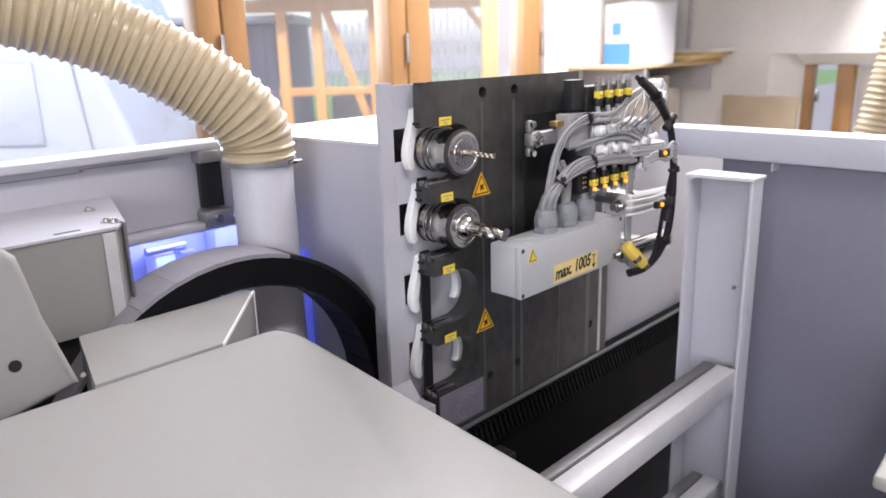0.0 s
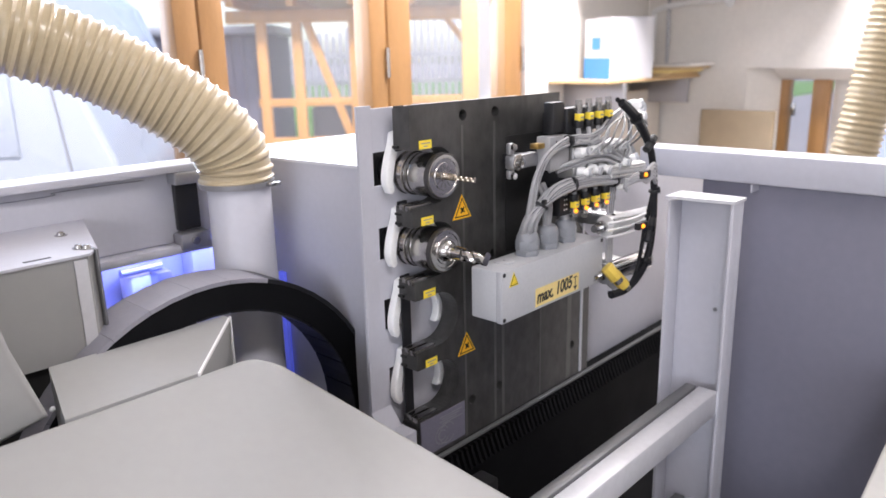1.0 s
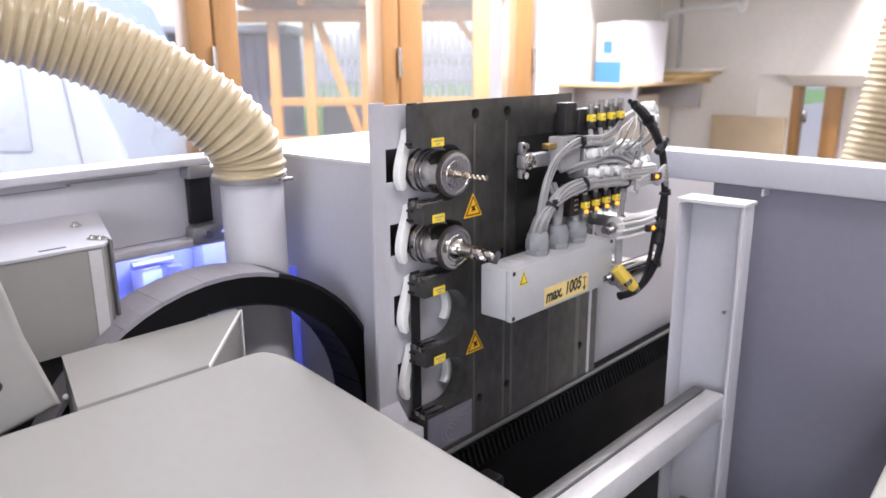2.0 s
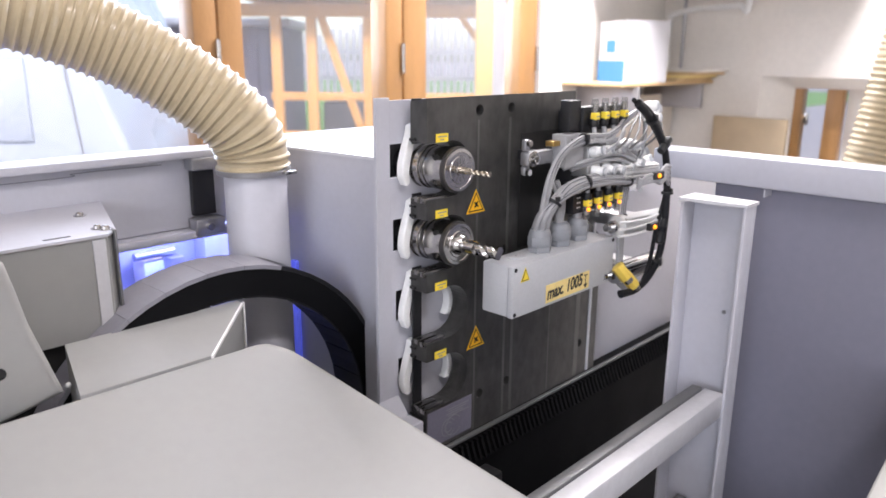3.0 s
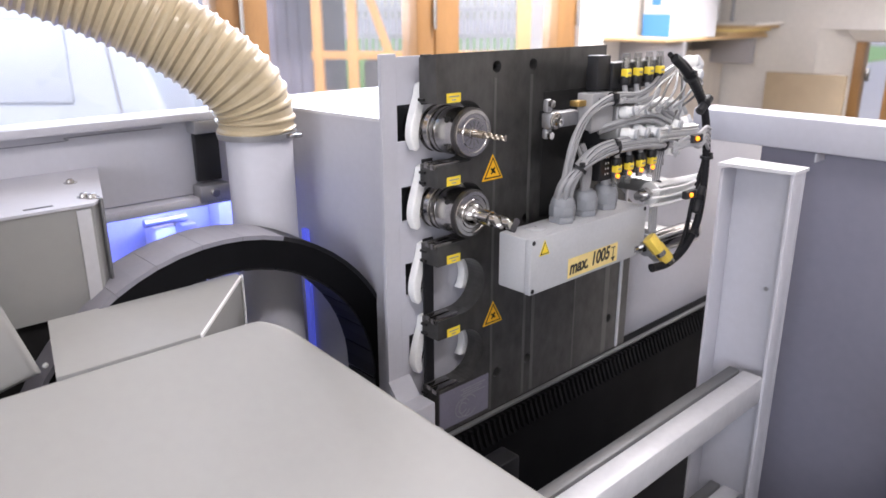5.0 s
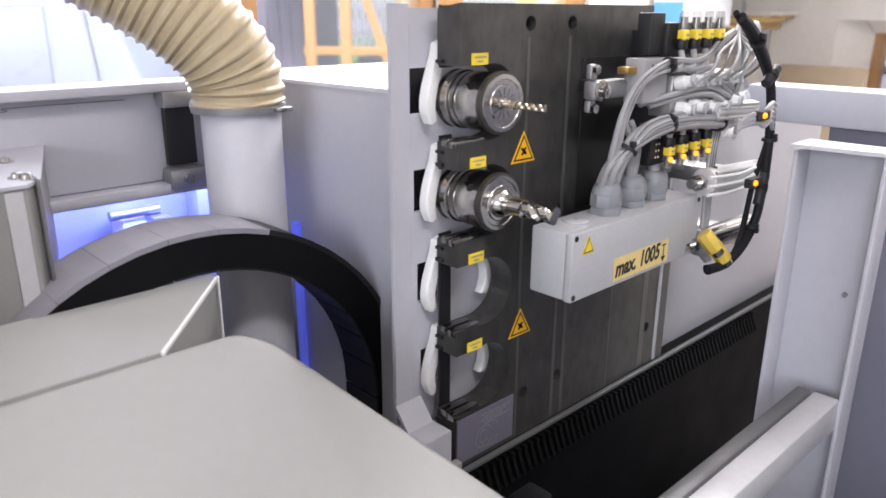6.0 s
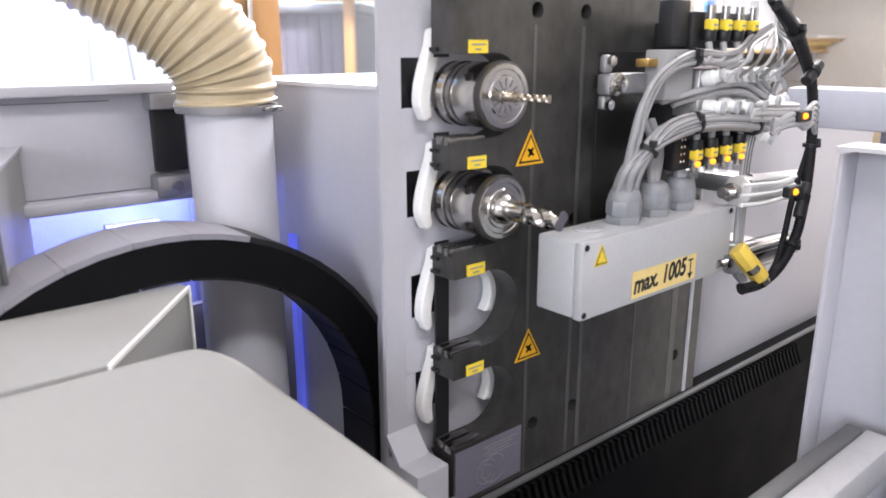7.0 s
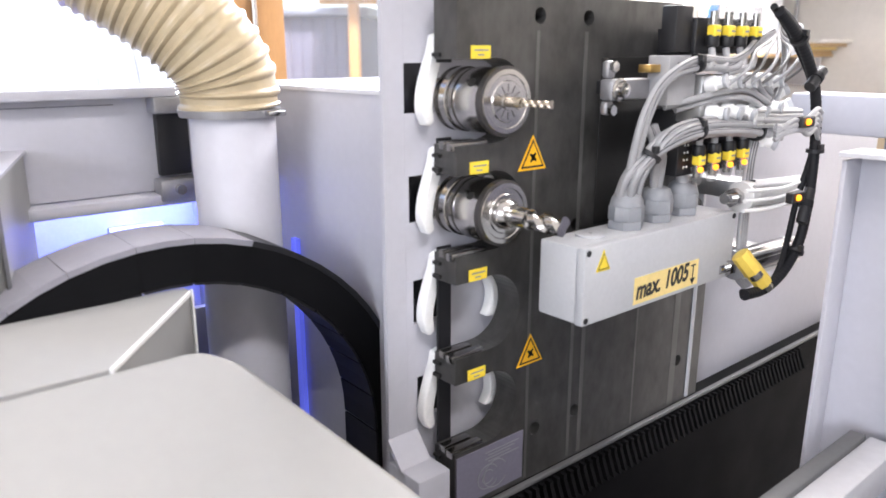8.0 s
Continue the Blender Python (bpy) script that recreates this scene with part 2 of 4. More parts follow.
structure("wall_east", [((2.96, 0.79, FLOOR), (3.2, 1.30, 1.8)), ((2.96, -4.0, FLOOR), (3.2, 0.79, -0.45)),
                        ((2.96, -4.0, 0.055), (3.2, 0.79, 1.8)), ((2.96, -4.0, -0.45), (3.2, -0.75, 0.055))],
          PLASTER, "off-white plastered wall with a low opening", "wall")
structure("wall_south", [((-4.0, -4.2, FLOOR), (3.2, -4.0, 1.8))], PLASTER, "plain white plastered wall", "wall")
# Unseen wall; its opening is added for the front fill lamp.
structure("wall_west", [((-4.2, -4.0, FLOOR), (-4.0, -2.95, 1.8)), ((-4.2, -2.95, FLOOR), (-4.0, -0.85, -0.05)), ((-4.2, -2.95, 1.45), (-4.0, -0.85, 1.8)), ((-4.2, -0.85, FLOOR), (-4.0, 1.55, 1.8))], PLASTER, "unseen white plastered wall with an opening added for fill light", "wall")


def window_unit(name, x0, x1, stile, label):
    w = thing(name, ((x0 + x1) / 2, 1.33, -0.75), label, "window", kind="structure")
    zb, zt = -0.75, 1.0
    for n, lo, hi in (("stile", (x0, 1.305, zb), (x0 + stile, 1.385, zt)), ("stile", (x1 - stile, 1.305, zb), (x1, 1.385, zt)),
                      ("bottom_rail", (x0 + stile, 1.31, zb), (x1 - stile, 1.38, zb + 0.09)), ("top_rail", (x0 + stile, 1.31, zt - 0.09), (x1 - stile, 1.38, zt))):
        quick(n, lo, hi, WOOD, w, 0.006)
    p = quick("pane", (x0 + stile + 0.001, 1.345, zb + 0.091), (x1 - stile - 0.001, 1.351, zt - 0.091), GLASS, w, label="clear window pane")
    p.visible_shadow = False
    for z in (-0.2, 0.08, 0.6):
        rodpart("hinge", (x1 - 0.004, 1.298, z), (x1 - 0.004, 1.298, z + 0.10), 0.007, CHROME, w, label="brass-coloured hinge pin")
    return w


window_unit("window_1", -1.18, 0.442, 0.070, "golden-brown wooden window, closed, with a large clear pane")
window_unit("window_2", 0.448, 1.140, 0.075, "golden-brown wooden window, closed, with a clear pane")
window_unit("window_3", 1.146, 1.900, 0.110, "golden-brown wooden window, closed, with brass hinges")

# ---- machine enclosure ----
assembly(0.94, 0.96, 0.94, -0.0860, -0.1441, 0.0250)
rear = thing("rear_guard", (-0.4, 0.57, -1.3), "pale grey sheet-metal rear guard of the machine", "machine guard")
quick("sheet", (-1.2, 0.56, -0.195), (0.085, 0.575, -0.075), LILAC, rear, 0.002)
quick("top_flange", (-1.2, 0.535, -0.078), (0.085, 0.60, -0.066), LILAC, rear, 0.002)
quick("bottom_lip", (-1.2, 0.535, -0.21), (-0.02, 0.576, -0.196), LILAC, rear, 0.002)
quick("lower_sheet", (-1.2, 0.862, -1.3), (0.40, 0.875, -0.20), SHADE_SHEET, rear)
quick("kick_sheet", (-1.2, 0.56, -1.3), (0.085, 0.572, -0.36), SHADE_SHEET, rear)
bm = bmesh.new()
sweep(bm, smooth_path([(-0.9, 0.556, -0.092), (-0.62, 0.556, -0.088), (-0.42, 0.556, -0.094), (-0.40, 0.556, -0.091), (-0.26, 0.556, -0.090), (-0.25, 0.556, -0.086), (-0.12, 0.556, -0.086)], 8), 0.0008, 6)
part("sealant_seam", bm, GLAND, rear, "wavy grey sealant seam")
quick("cover_strip", (-0.075, 0.548, -0.175), (-0.035, 0.559, -0.085), BLACK, rear, 0.002, "black cover strip")
for z0, z1 in ((-0.098, -0.078), (-0.205, -0.178)):
    quick("bracket", (-0.082, 0.53, z0), (-0.03, 0.558, z1), GALV, rear, 0.003, "grey bolted bracket")
rodpart("bolt", (-0.06, 0.532, -0.19), (-0.06, 0.522, -0.19), 0.006, CHROME, rear)

assembly(0.8531, 0.8391, 0.8828, -0.1464, -0.1355, 0.0242)
side = thing("column_cabinet", (0.5, 0.4, -1.3), "pale grey sheet-metal cabinet behind the tool plate, wide lightened top", "machine cabinet")
bm = bmesh.new()
prism(bm, [(0.150, 0.56), (0.171, 0.290), (0.72, 0.290), (0.72, 0.74), (0.150, 0.74)], 2, -1.3, -0.075)
part("body", bm, LILAC, side)
# Light falling on the top is put into its lighter coat.
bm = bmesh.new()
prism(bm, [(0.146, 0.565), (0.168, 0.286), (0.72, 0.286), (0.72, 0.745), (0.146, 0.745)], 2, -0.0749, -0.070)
part("top", bm, WHITEPAINT, side, "top plate lightened for the light falling on it")

# Added glow in place of blue light reflected on the sheet; no lamp.
s2 = thing("blue_strip", (0.14, 0.53, -0.6), "glowing strip that paints blue light reflected behind the pipe", "light strip")
quick("strip", (0.142, 0.530, -0.66), (0.149, 0.545, -0.28), BLUEREFLEX, s2)

assembly(0.889, 0.8238, 0.8648, -0.1725, -0.1250, 0.0095)
right = thing("side_guard", (0.78, -0.3, -1.3), "sheet-metal side guard in a shaded grey-blue tone with a folded top rail", "machine guard")
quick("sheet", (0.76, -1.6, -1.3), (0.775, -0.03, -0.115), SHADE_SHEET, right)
quick("top_rail", (0.728, -1.6, -0.120), (0.80, 0.096, -0.066), LILAC, right, 0.004)
quick("joint_strip", (0.7265, -0.142, -0.135), (0.7595, -0.139, -0.1215), LILAC, right)

# ---- upright channel and cross beams ----
assembly(0.7565, 0.7457, 0.778, -0.1656, -0.1641, 0.0141)
post = thing("channel_post", (0.65, -0.08, -1.3), "light grey folded steel channel post with a capped top", "steel post")
quick("web", (0.690, -0.146, -1.3), (0.698, -0.020, -0.145), LILAC, post, 0.001)
quick("flange", (0.640, -0.026, -1.3), (0.6895, -0.020, -0.150), LILAC, post, 0.001)
quick("flange", (0.650, -0.146, -1.3), (0.6895, -0.140, -0.140), LILAC, post, 0.001)
bm = bmesh.new()
prism(bm, [(0.632, -0.018), (0.632, -0.030), (0.646, -0.149), (0.701, -0.149), (0.701, -0.018)], 2, -0.1445, -0.139)
part("cap", bm, WHITEPAINT, post, "thin white top cap")
rodpart("screw", (0.689, -0.11, -0.36), (0.686, -0.11, -0.36), 0.004, GALV, post)
assembly(0.7217, 0.6495, 0.787, -0.1031, -0.1500, -0.0112)
for z, x0, x1, dy in ((-0.472, -0.07, 0.600, -0.028), (-0.74, 0.2, 0.638, 0.0)):
    beam = thing("cross_beam", (0.2, -0.13, z - 0.05), "white-painted square steel cross beam", "steel beam", group="cross beams")
    quick("tube", (x0, -0.156 + dy, z - 0.05), (x1, -0.110 + dy, z), WHITEPAINT, beam, 0.004)
    quick("seal_strip", (x0, -0.109 + dy, z - 0.03), (x1 - 0.01, -0.084 + dy, z + 0.004), STRIPGREY, beam, 0.003, "dull grey metal strip")
assembly(1.0453, 1.0171, 1.0046, -0.0022, 0.0023, -0.0001)
bed = thing("machine_bed", (0.2, -0.2, -1.3), "black shaded machine bed under the tool plate", "machine bed")
# The trough's shade is put into its near-black colour.
quick("trough", (-0.6, -0.40, -0.78), (0.60, -0.006, -0.72), SHADEBLACK, bed)
quick("floor_plate", (-1.2, -0.9, -1.32), (0.755, 0.50, -1.30), BLACKSTEEL, bed)

# ---- cover, bracket box and housing beside the camera ----
def rounded(x0, y0, x1, y1, r, n=8, corners=(1, 1, 1, 1)):
    out = []
    for (cx, cy, a), on in zip(((x1 - r, y1 - r, 0), (x0 + r, y1 - r, 90), (x0 + r, y0 + r, 180), (x1 - r, y0 + r, 270)), corners):
        if not on:
            out.append((cx + (r if a in (0, 270) else -r), cy + (r if a < 180 else -r)))
            continue
        out += [(cx + r * math.cos(radians(a + 90 * k / n)), cy + r * math.sin(radians(a + 90 * k / n))) for k in range(n + 1)]
    return out


assembly(0.9902, 0.9946, 0.9912, 0.0034, 0.0167, 0.0109)
cover = thing("front_cover", (-0.7, -0.5, -1.3), "broad warm-white painted machine cover with a rounded corner", "machine cover")
bm = bmesh.new()
edge_side = [(-0.2385, y) for y in (-1.0, -0.7, -0.5, -0.39, -0.3, -0.25, -0.2, -0.16, -0.13, -0.1, -0.06)]
prism(bm, [(x - 0.43 * min(0.0, max(y, -0.42) - 0.03) * max(0.0, min(1.0, (x + 0.9) / 0.66)), y) for x, y in rounded(-1.5, -1.4, -0.2385, 0.0409, 0.036) + edge_side], 2, -0.35, -0.2382)
es = [e for e in bm.edges if all(abs(v.co.z + 0.2382) < 1e-5 for v in e.verts)]
bmesh.ops.bevel(bm, geom=es, offset=0.010, segments=4, profile=0.5, affect="EDGES")
for v in bm.verts:                      # the hood slopes down towards its front to fit the camera's view
    v.co.z += 0.48 * min(0.0, v.co.y - 0.03)
part("shell", bm, COVER, cover, round_shade=True)
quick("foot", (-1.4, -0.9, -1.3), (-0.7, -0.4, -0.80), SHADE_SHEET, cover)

assembly(0.9774, 0.977, 1.0105, -0.0140, -0.0050, 0.0197)
br = thing("bracket_box", (-0.36, 0.03, -1.3), "warm-white folded sheet-metal bracket box with a cut corner", "machine guard")
bm = bmesh.new()
prism(bm, [(-0.4302, 0.1730), (-0.4563, 0.0630), (-0.3110, 0.0630), (-0.2086, 0.1633), (-0.2107, 0.1730), (-0.2212, 0.1730)], 2, -0.37, -0.2257)
for v in bm.verts:
    if v.co.z > -0.3:
        v.co.z -= 0.145 * (0.173 - v.co.y)
part("shell", bm, COVER, br)
# White strips put the highlight on the folded edges into colour.
bm = bmesh.new()
box(bm, (-0.2093, 0.1592, -0.37), (-0.2069, 0.1632, -0.2252), 0.0006)
part("edge", bm, WHITEPLASTIC, br, "thin white strip painting the highlight along a sheet edge")
bm = bmesh.new()
prism(bm, [(-0.3114, 0.0625), (-0.3095, 0.0609), (-0.2076, 0.1617), (-0.2095, 0.1635)], 2, -0.2287, -0.2249)
for v in bm.verts:
    v.co.z -= 0.145 * (0.173 - v.co.y)
part("edge", bm, WHITEPLASTIC, br, "thin white strip painting the highlight along a sheet edge")
quick("leg", (-0.43, 0.07, -1.3), (-0.36, 0.15, -0.371), SHADE_SHEET, br)

assembly(0.9618, 0.9966, 0.9733, -0.0199, -0.0198, 0.0132)
hs = thing("drive_housing", (-0.55, 0.36, -1.3), "white-topped grey sheet-metal housing with screwed lid", "machine housing")
bm = bmesh.new()
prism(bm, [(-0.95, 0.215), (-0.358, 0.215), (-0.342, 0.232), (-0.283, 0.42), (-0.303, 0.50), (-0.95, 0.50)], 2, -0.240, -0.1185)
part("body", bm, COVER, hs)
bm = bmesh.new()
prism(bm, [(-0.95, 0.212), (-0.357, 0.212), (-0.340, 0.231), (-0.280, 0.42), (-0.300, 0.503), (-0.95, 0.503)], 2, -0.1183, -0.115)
part("lid", bm, LILAC, hs, "lid in a paler coat than the body")
quick("corner_edge", (-0.3475, 0.218, -0.240), (-0.3440, 0.228, -0.113), STRIPGREY, hs, 0.001, "dark grey corner edge")
quick("sealing_tape", (-0.376, 0.2125, -0.238), (-0.361, 0.2145, -0.121), CARD, hs, 0.0, "white sealing strip")
for x, y in ((-0.343, 0.333), (-0.318, 0.505 - 0.02), (-0.356, 0.245), (-0.44, 0.49), (-0.35, 0.236)):
    bm = bmesh.new()
    lathe(bm, (x, y, -0.115), (0, 0, 1), [(0, 0.008), (0.001, 0.008), (0.0012, 0.0055), (0.0045, 0.0045), (0.0055, 0.003)], 16)
    part("screw", bm, CHROME, hs, "shiny cap screw", True)
quick("lid_slot", (-0.425, 0.226, -0.1153), (-0.395, 0.231, -0.1146), BLACK, hs)
# Added stand, blackened to paint the shade in the gap below the housing.
quick("shade_stand", (-0.9, 0.225, -1.3), (-0.36, 0.46, -0.2405), BLACKSTEEL, hs)

assembly(0.9902, 0.9946, 0.9912, 0.0034, 0.0167, 0.0109)
lever = thing("cover_arm", (-0.56, 0.03, -0.33), "smooth warm-white rounded arm beside the cover", "machine part")
bm = bmesh.new()
prism(bm, [(-0.8032, -0.3176), (-0.4720, -0.2424), (-0.4960, -0.1630), (-0.5044, -0.1212), (-0.5096, -0.0982), (-0.5211, -0.0867), (-0.8032, -0.0564)], 1, 0.0651, 0.12)
es = [e for e in bm.edges if all(abs(v.co.y - 0.0651) < 1e-5 for v in e.verts)]
bmesh.ops.bevel(bm, geom=es, offset=0.010, segments=4, profile=0.5, affect="EDGES")
part("arm", bm, COVER, lever, round_shade=True)
rodpart("hole_plug", (-0.5295, 0.0711, -0.2027), (-0.5295, 0.0638, -0.2027), 0.006, BLACK, lever)
bm = bmesh.new()
bmesh.ops.create_uvsphere(bm, u_segments=12, v_segments=8, radius=0.0030, matrix=Matrix.Translation((-0.4688, 0.0693, -0.2351)))
part("hinge_knob", bm, COVER, lever, "small rounded white hinge end", True)

assembly(1.0, 1.0, 1.0, -0.0235, -0.0069, -0.0155)
near = thing("front_ledge", (0.3, -0.8, -1.3), "cream-white folded sheet-metal ledge inside the machine", "machine cover")
bm = bmesh.new()
prism(bm, [(0.06, -0.518), (0.725, -0.476), (0.725, -1.3), (0.06, -1.3)], 2, -0.315, -0.300)
bmesh.ops.bevel(bm, geom=[e for e in bm.edges if e.calc_face_angle(0) > 1.0], offset=0.004, segments=3, profile=0.5, affect="EDGES")
part("top", bm, DOORCREAM, near, round_shade=True)
quick("front_panel", (0.07, -1.29, -1.3), (0.72, -0.56, -0.316), COVER, near)

# ---- suction pipe, hose and clamp ----
DX, DY = -0.072, 0.345
assembly(0.955, 0.955, 0.958, -0.0450, -0.0480, 0.0140)
duct = thing("suction_pipe", (DX, DY, -1.3), "pale grey painted round suction pipe", "pipe")
bm = bmesh.new()
lathe(bm, (DX + 0.006, DY, -1.3), (0, 0, 1), [(0, 0.0475), (1.216, 0.0475), (1.218, 0.046), (1.222, 0.046)], 40)
part("tube", bm, LILAC, duct, round_shade=True)
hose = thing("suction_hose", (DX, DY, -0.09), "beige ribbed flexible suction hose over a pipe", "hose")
# Centre line and girth are placed to fit the camera's view.
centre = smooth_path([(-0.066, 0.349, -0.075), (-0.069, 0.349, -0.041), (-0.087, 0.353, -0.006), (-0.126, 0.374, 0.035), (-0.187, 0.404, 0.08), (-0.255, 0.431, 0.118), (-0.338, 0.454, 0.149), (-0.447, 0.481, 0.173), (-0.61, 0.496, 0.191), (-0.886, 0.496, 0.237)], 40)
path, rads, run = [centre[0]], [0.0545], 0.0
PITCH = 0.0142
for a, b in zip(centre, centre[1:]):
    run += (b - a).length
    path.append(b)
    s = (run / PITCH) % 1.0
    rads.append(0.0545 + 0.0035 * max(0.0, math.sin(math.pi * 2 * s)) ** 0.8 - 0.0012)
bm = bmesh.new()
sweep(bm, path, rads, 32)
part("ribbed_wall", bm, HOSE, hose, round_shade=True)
bm = bmesh.new()
lathe(bm, (DX + 0.004, DY + 0.002, -0.083), (0, 0, 1), [(0, 0.0505), (0, 0.0552), (0.008, 0.0566), (0.008, 0.0548)], 40)
part("hose_clamp", bm, GALV, hose, "galvanised band clamp", True)
quick("clamp_screw", (DX + 0.020, DY - 0.061, -0.0815), (DX + 0.042, DY - 0.050, -0.0755), CHROME, hose, 0.002, "bright clamp screw")

# ---- tool plate ----
def arc(cx, cz, r, a0, a1, n):
    return [(cx + r * math.cos(radians(a0 + (a1 - a0) * k / n)), cz + r * math.sin(radians(a0 + (a1 - a0) * k / n))) for k in range(n + 1)]


AX, TOOLZ = 0.017, [-0.041 - 0.1 * k for k in range(4)]
assembly(1.0453, 1.0171, 1.0046, -0.0022, 0.0023, -0.0001)
rack = thing("tool_rack", (0.15, 0.02, -0.46), "dark ground-steel tool-changer plate with four open tool pockets", "tool rack")
outline = [(-0.026, 0.052)]
for zc in TOOLZ:
    outline += [(-0.026, zc + 0.036), (AX - 0.012, zc + 0.036)] + arc(AX, zc, 0.0375, 108, -90, 22) + [(-0.026, zc - 0.0375)]
outline += [(-0.026, -0.445), (0.388, -0.445), (0.388, -0.20), (0.290, -0.12), (0.290, 0.052)]
HOLES = [(0.071, 0.033), (0.137, 0.033), (0.082, -0.388), (0.144, -0.388), (0.132, -0.172), (0.338, -0.384)]
bm = bmesh.new()
loops = [outline] + [arc(x, z, 0.0075, 0, 345, 23) for x, z in HOLES]
for loop in loops:
    vs = [bm.verts.new((x, 0.0, z)) for x, z in loop]
    for a, b in zip(vs, vs[1:] + vs[:1]):
        bm.edges.new((a, b))
front = bmesh.ops.triangle_fill(bm, edges=bm.edges[:], use_beauty=True)
faces = [f for f in front["geom"] if isinstance(f, bmesh.types.BMFace)]
ext = bmesh.ops.extrude_face_region(bm, geom=faces, use_keep_orig=True)
bmesh.ops.translate(bm, verts=[v for v in ext["geom"] if isinstance(v, bmesh.types.BMVert)], vec=(0, 0.030, 0))
for v in bm.verts:
    if v.co.y > 0.02 and v.co.z > 0.05:
        v.co.z -= 0.005
bmesh.ops.recalc_face_normals(bm, faces=bm.faces[:])
part("plate", bm, STEEL, rack)
for k, zc in enumerate(TOOLZ):
    # Lips are lighter than the plate: light from above put into their colour.
    for i in range(2):
        quick("pocket_lip", (-0.0285 + 0.002 * i, 0.0015 + 0.013 * i, zc - 0.0420), (0.011 - 0.004 * i, 0.0105 + 0.013 * i, zc - 0.0345), NUTSTEEL, rack, 0.0008, "pocket lip in brighter metal for the light from above")
    for i, (z0, z1) in enumerate(((0.038, 0.0415), (-0.049, -0.046))):
        quick("edge_tooth", (-0.0290, 0.020, zc + z0), (-0.0262, 0.0295, zc + z1), BLACKSTEEL, rack)
    quick("label", (-0.011, -0.0012, -0.1 * k - 0.0045), (0.0105, -0.0002, -0.1 * k + 0.0065), YELLOW, rack, label="yellow number label")
    for i in range(2):
        quick("label_line", (-0.008 + 0.004 * i, -0.0015, -0.1 * k + 0.002 - 0.004 * i), (0.008 - 0.005 * i, -0.0013, -0.1 * k + 0.0034 - 0.004 * i), GLAND, rack)
    # clip with two bent fingers behind the plate
    spine = smooth_path([(-0.0165, 0, 0.058), (-0.0175, 0, 0.046), (-0.0225, 0, 0.030), (-0.0280, 0, 0.011), (-0.0300, 0, -0.006), (-0.0265, 0, -0.020)], 5)
    girth = [0.0022 + 0.0050 * math.sin(math.pi * min(1.0, 0.12 + 0.80 * i / (len(spine) - 1))) ** 0.7 for i in range(len(spine))]
    leg = [(p.x + w, p.z + 0.3 * w) for p, w in zip(spine, girth)] + [(-0.0275, -0.0225)] + [(p.x - w, p.z - 0.3 * w) for p, w in zip(spine[::-1], girth[::-1])]
    horn = [(AX + 0.003 + r * math.cos(radians(q)) - 0.017, r * math.sin(radians(q))) for r, qs in ((0.030, range(46, -47, -8)), (0.040, range(-34, 41, 8))) for q in qs]
    for outline_pts in (leg, [(x + 0.017, z) for x, z in horn]):
        bm = bmesh.new()
        prism(bm, [(x, zc + z) for x, z in outline_pts], 1, 0.0335, 0.046)
        bmesh.ops.bevel(bm, geom=[e for e in bm.edges if e.calc_face_angle(0) > 1.0], offset=0.0020, segments=3, profile=0.5, affect="EDGES")
        part("gripper_finger", bm, WHITEPLASTIC, rack, "white plastic gripper finger", True)
for z0, z1 in ((-0.444, -0.176), (-0.108, -0.074), (-0.008, 0.050)):
    quick("carrier_strip", (-0.0215, 0.0305, z0), (-0.0060, 0.0330, z1), BLACK, rack, label="black strip behind the pockets")
# Black cups put the shade inside the holes into colour.
for x, z in HOLES:
    rodpart("hole_cup", (x, 0.013, z), (x, 0.029, z), 0.0072, BLACK, rack, label="black cup that paints the shade inside a hole")
for x, w, z1 in ((0.067, 0.004, 0.020), (0.132, 0.005, 0.020), (0.150, 0.006, -0.26), (0.246, 0.003, -0.26), (0.322, 0.012, -0.26)):
    quick("machining_line", (x, -0.0004, -0.442), (x + w, -0.0001, z1), STREAK, rack, label="bright machining line down the plate")


quick("back_plate", (0.158, -0.0018, -0.176), (0.286, -0.0003, -0.004), BLACKSTEEL, rack, 0.001, "black mounting plate")


def triangle(name, x, z, w, h, parent, sign, colour=None):
    """A warning triangle with a black rim."""
    def tri(s):
        return [(x - w / 2 * s, z - h * 0.36 * s), (x + w / 2 * s, z - h * 0.36 * s), (x, z + h * 0.64 * s)]
    y = sign
    bm = bmesh.new()
    prism(bm, tri(1.0), 1, y - 0.0006, y - 0.0001)
    t = part(name, bm, colour or AMBER, parent, "yellow warning triangle")
    bm = bmesh.new()
    prism(bm, tri(0.82), 1, y - 0.0009, y - 0.0007)
    part("black_rim", bm, INK, t)
    bm = bmesh.new()
    prism(bm, tri(0.66), 1, y - 0.0012, y - 0.0010)
    part("yellow_field", bm, colour or AMBER, t)
    return t


for x, z in ((0.066, -0.096), (0.071, -0.298)):
    t = triangle("warning_sign", x, z, 0.0370, 0.0334, rack, 0.0)
    bm = bmesh.new()
    box(bm, (x - 0.0022, -0.0016, z - 0.003), (x + 0.0022, -0.0013, z + 0.003))
    for a in (45, 135, 225, 315):
        m = Matrix.Translation((x, -0.00145, z)) @ Matrix.Rotation(radians(a), 4, "Y") @ Matrix.Diagonal((0.0055, 0.0003, 0.0022, 1)) @ Matrix.Translation((0.45, 0, 0.2))
        bmesh.ops.create_cube(bm, size=1.0, matrix=m)
    part("symbol", bm, INK, t, "black symbol")
st = quick("instruction_sticker", (-0.0245, -0.0012, -0.438), (0.064, -0.0002, -0.383), STICKER, rack, label="lilac-grey instruction sticker with a line drawing")
bm = bmesh.new()
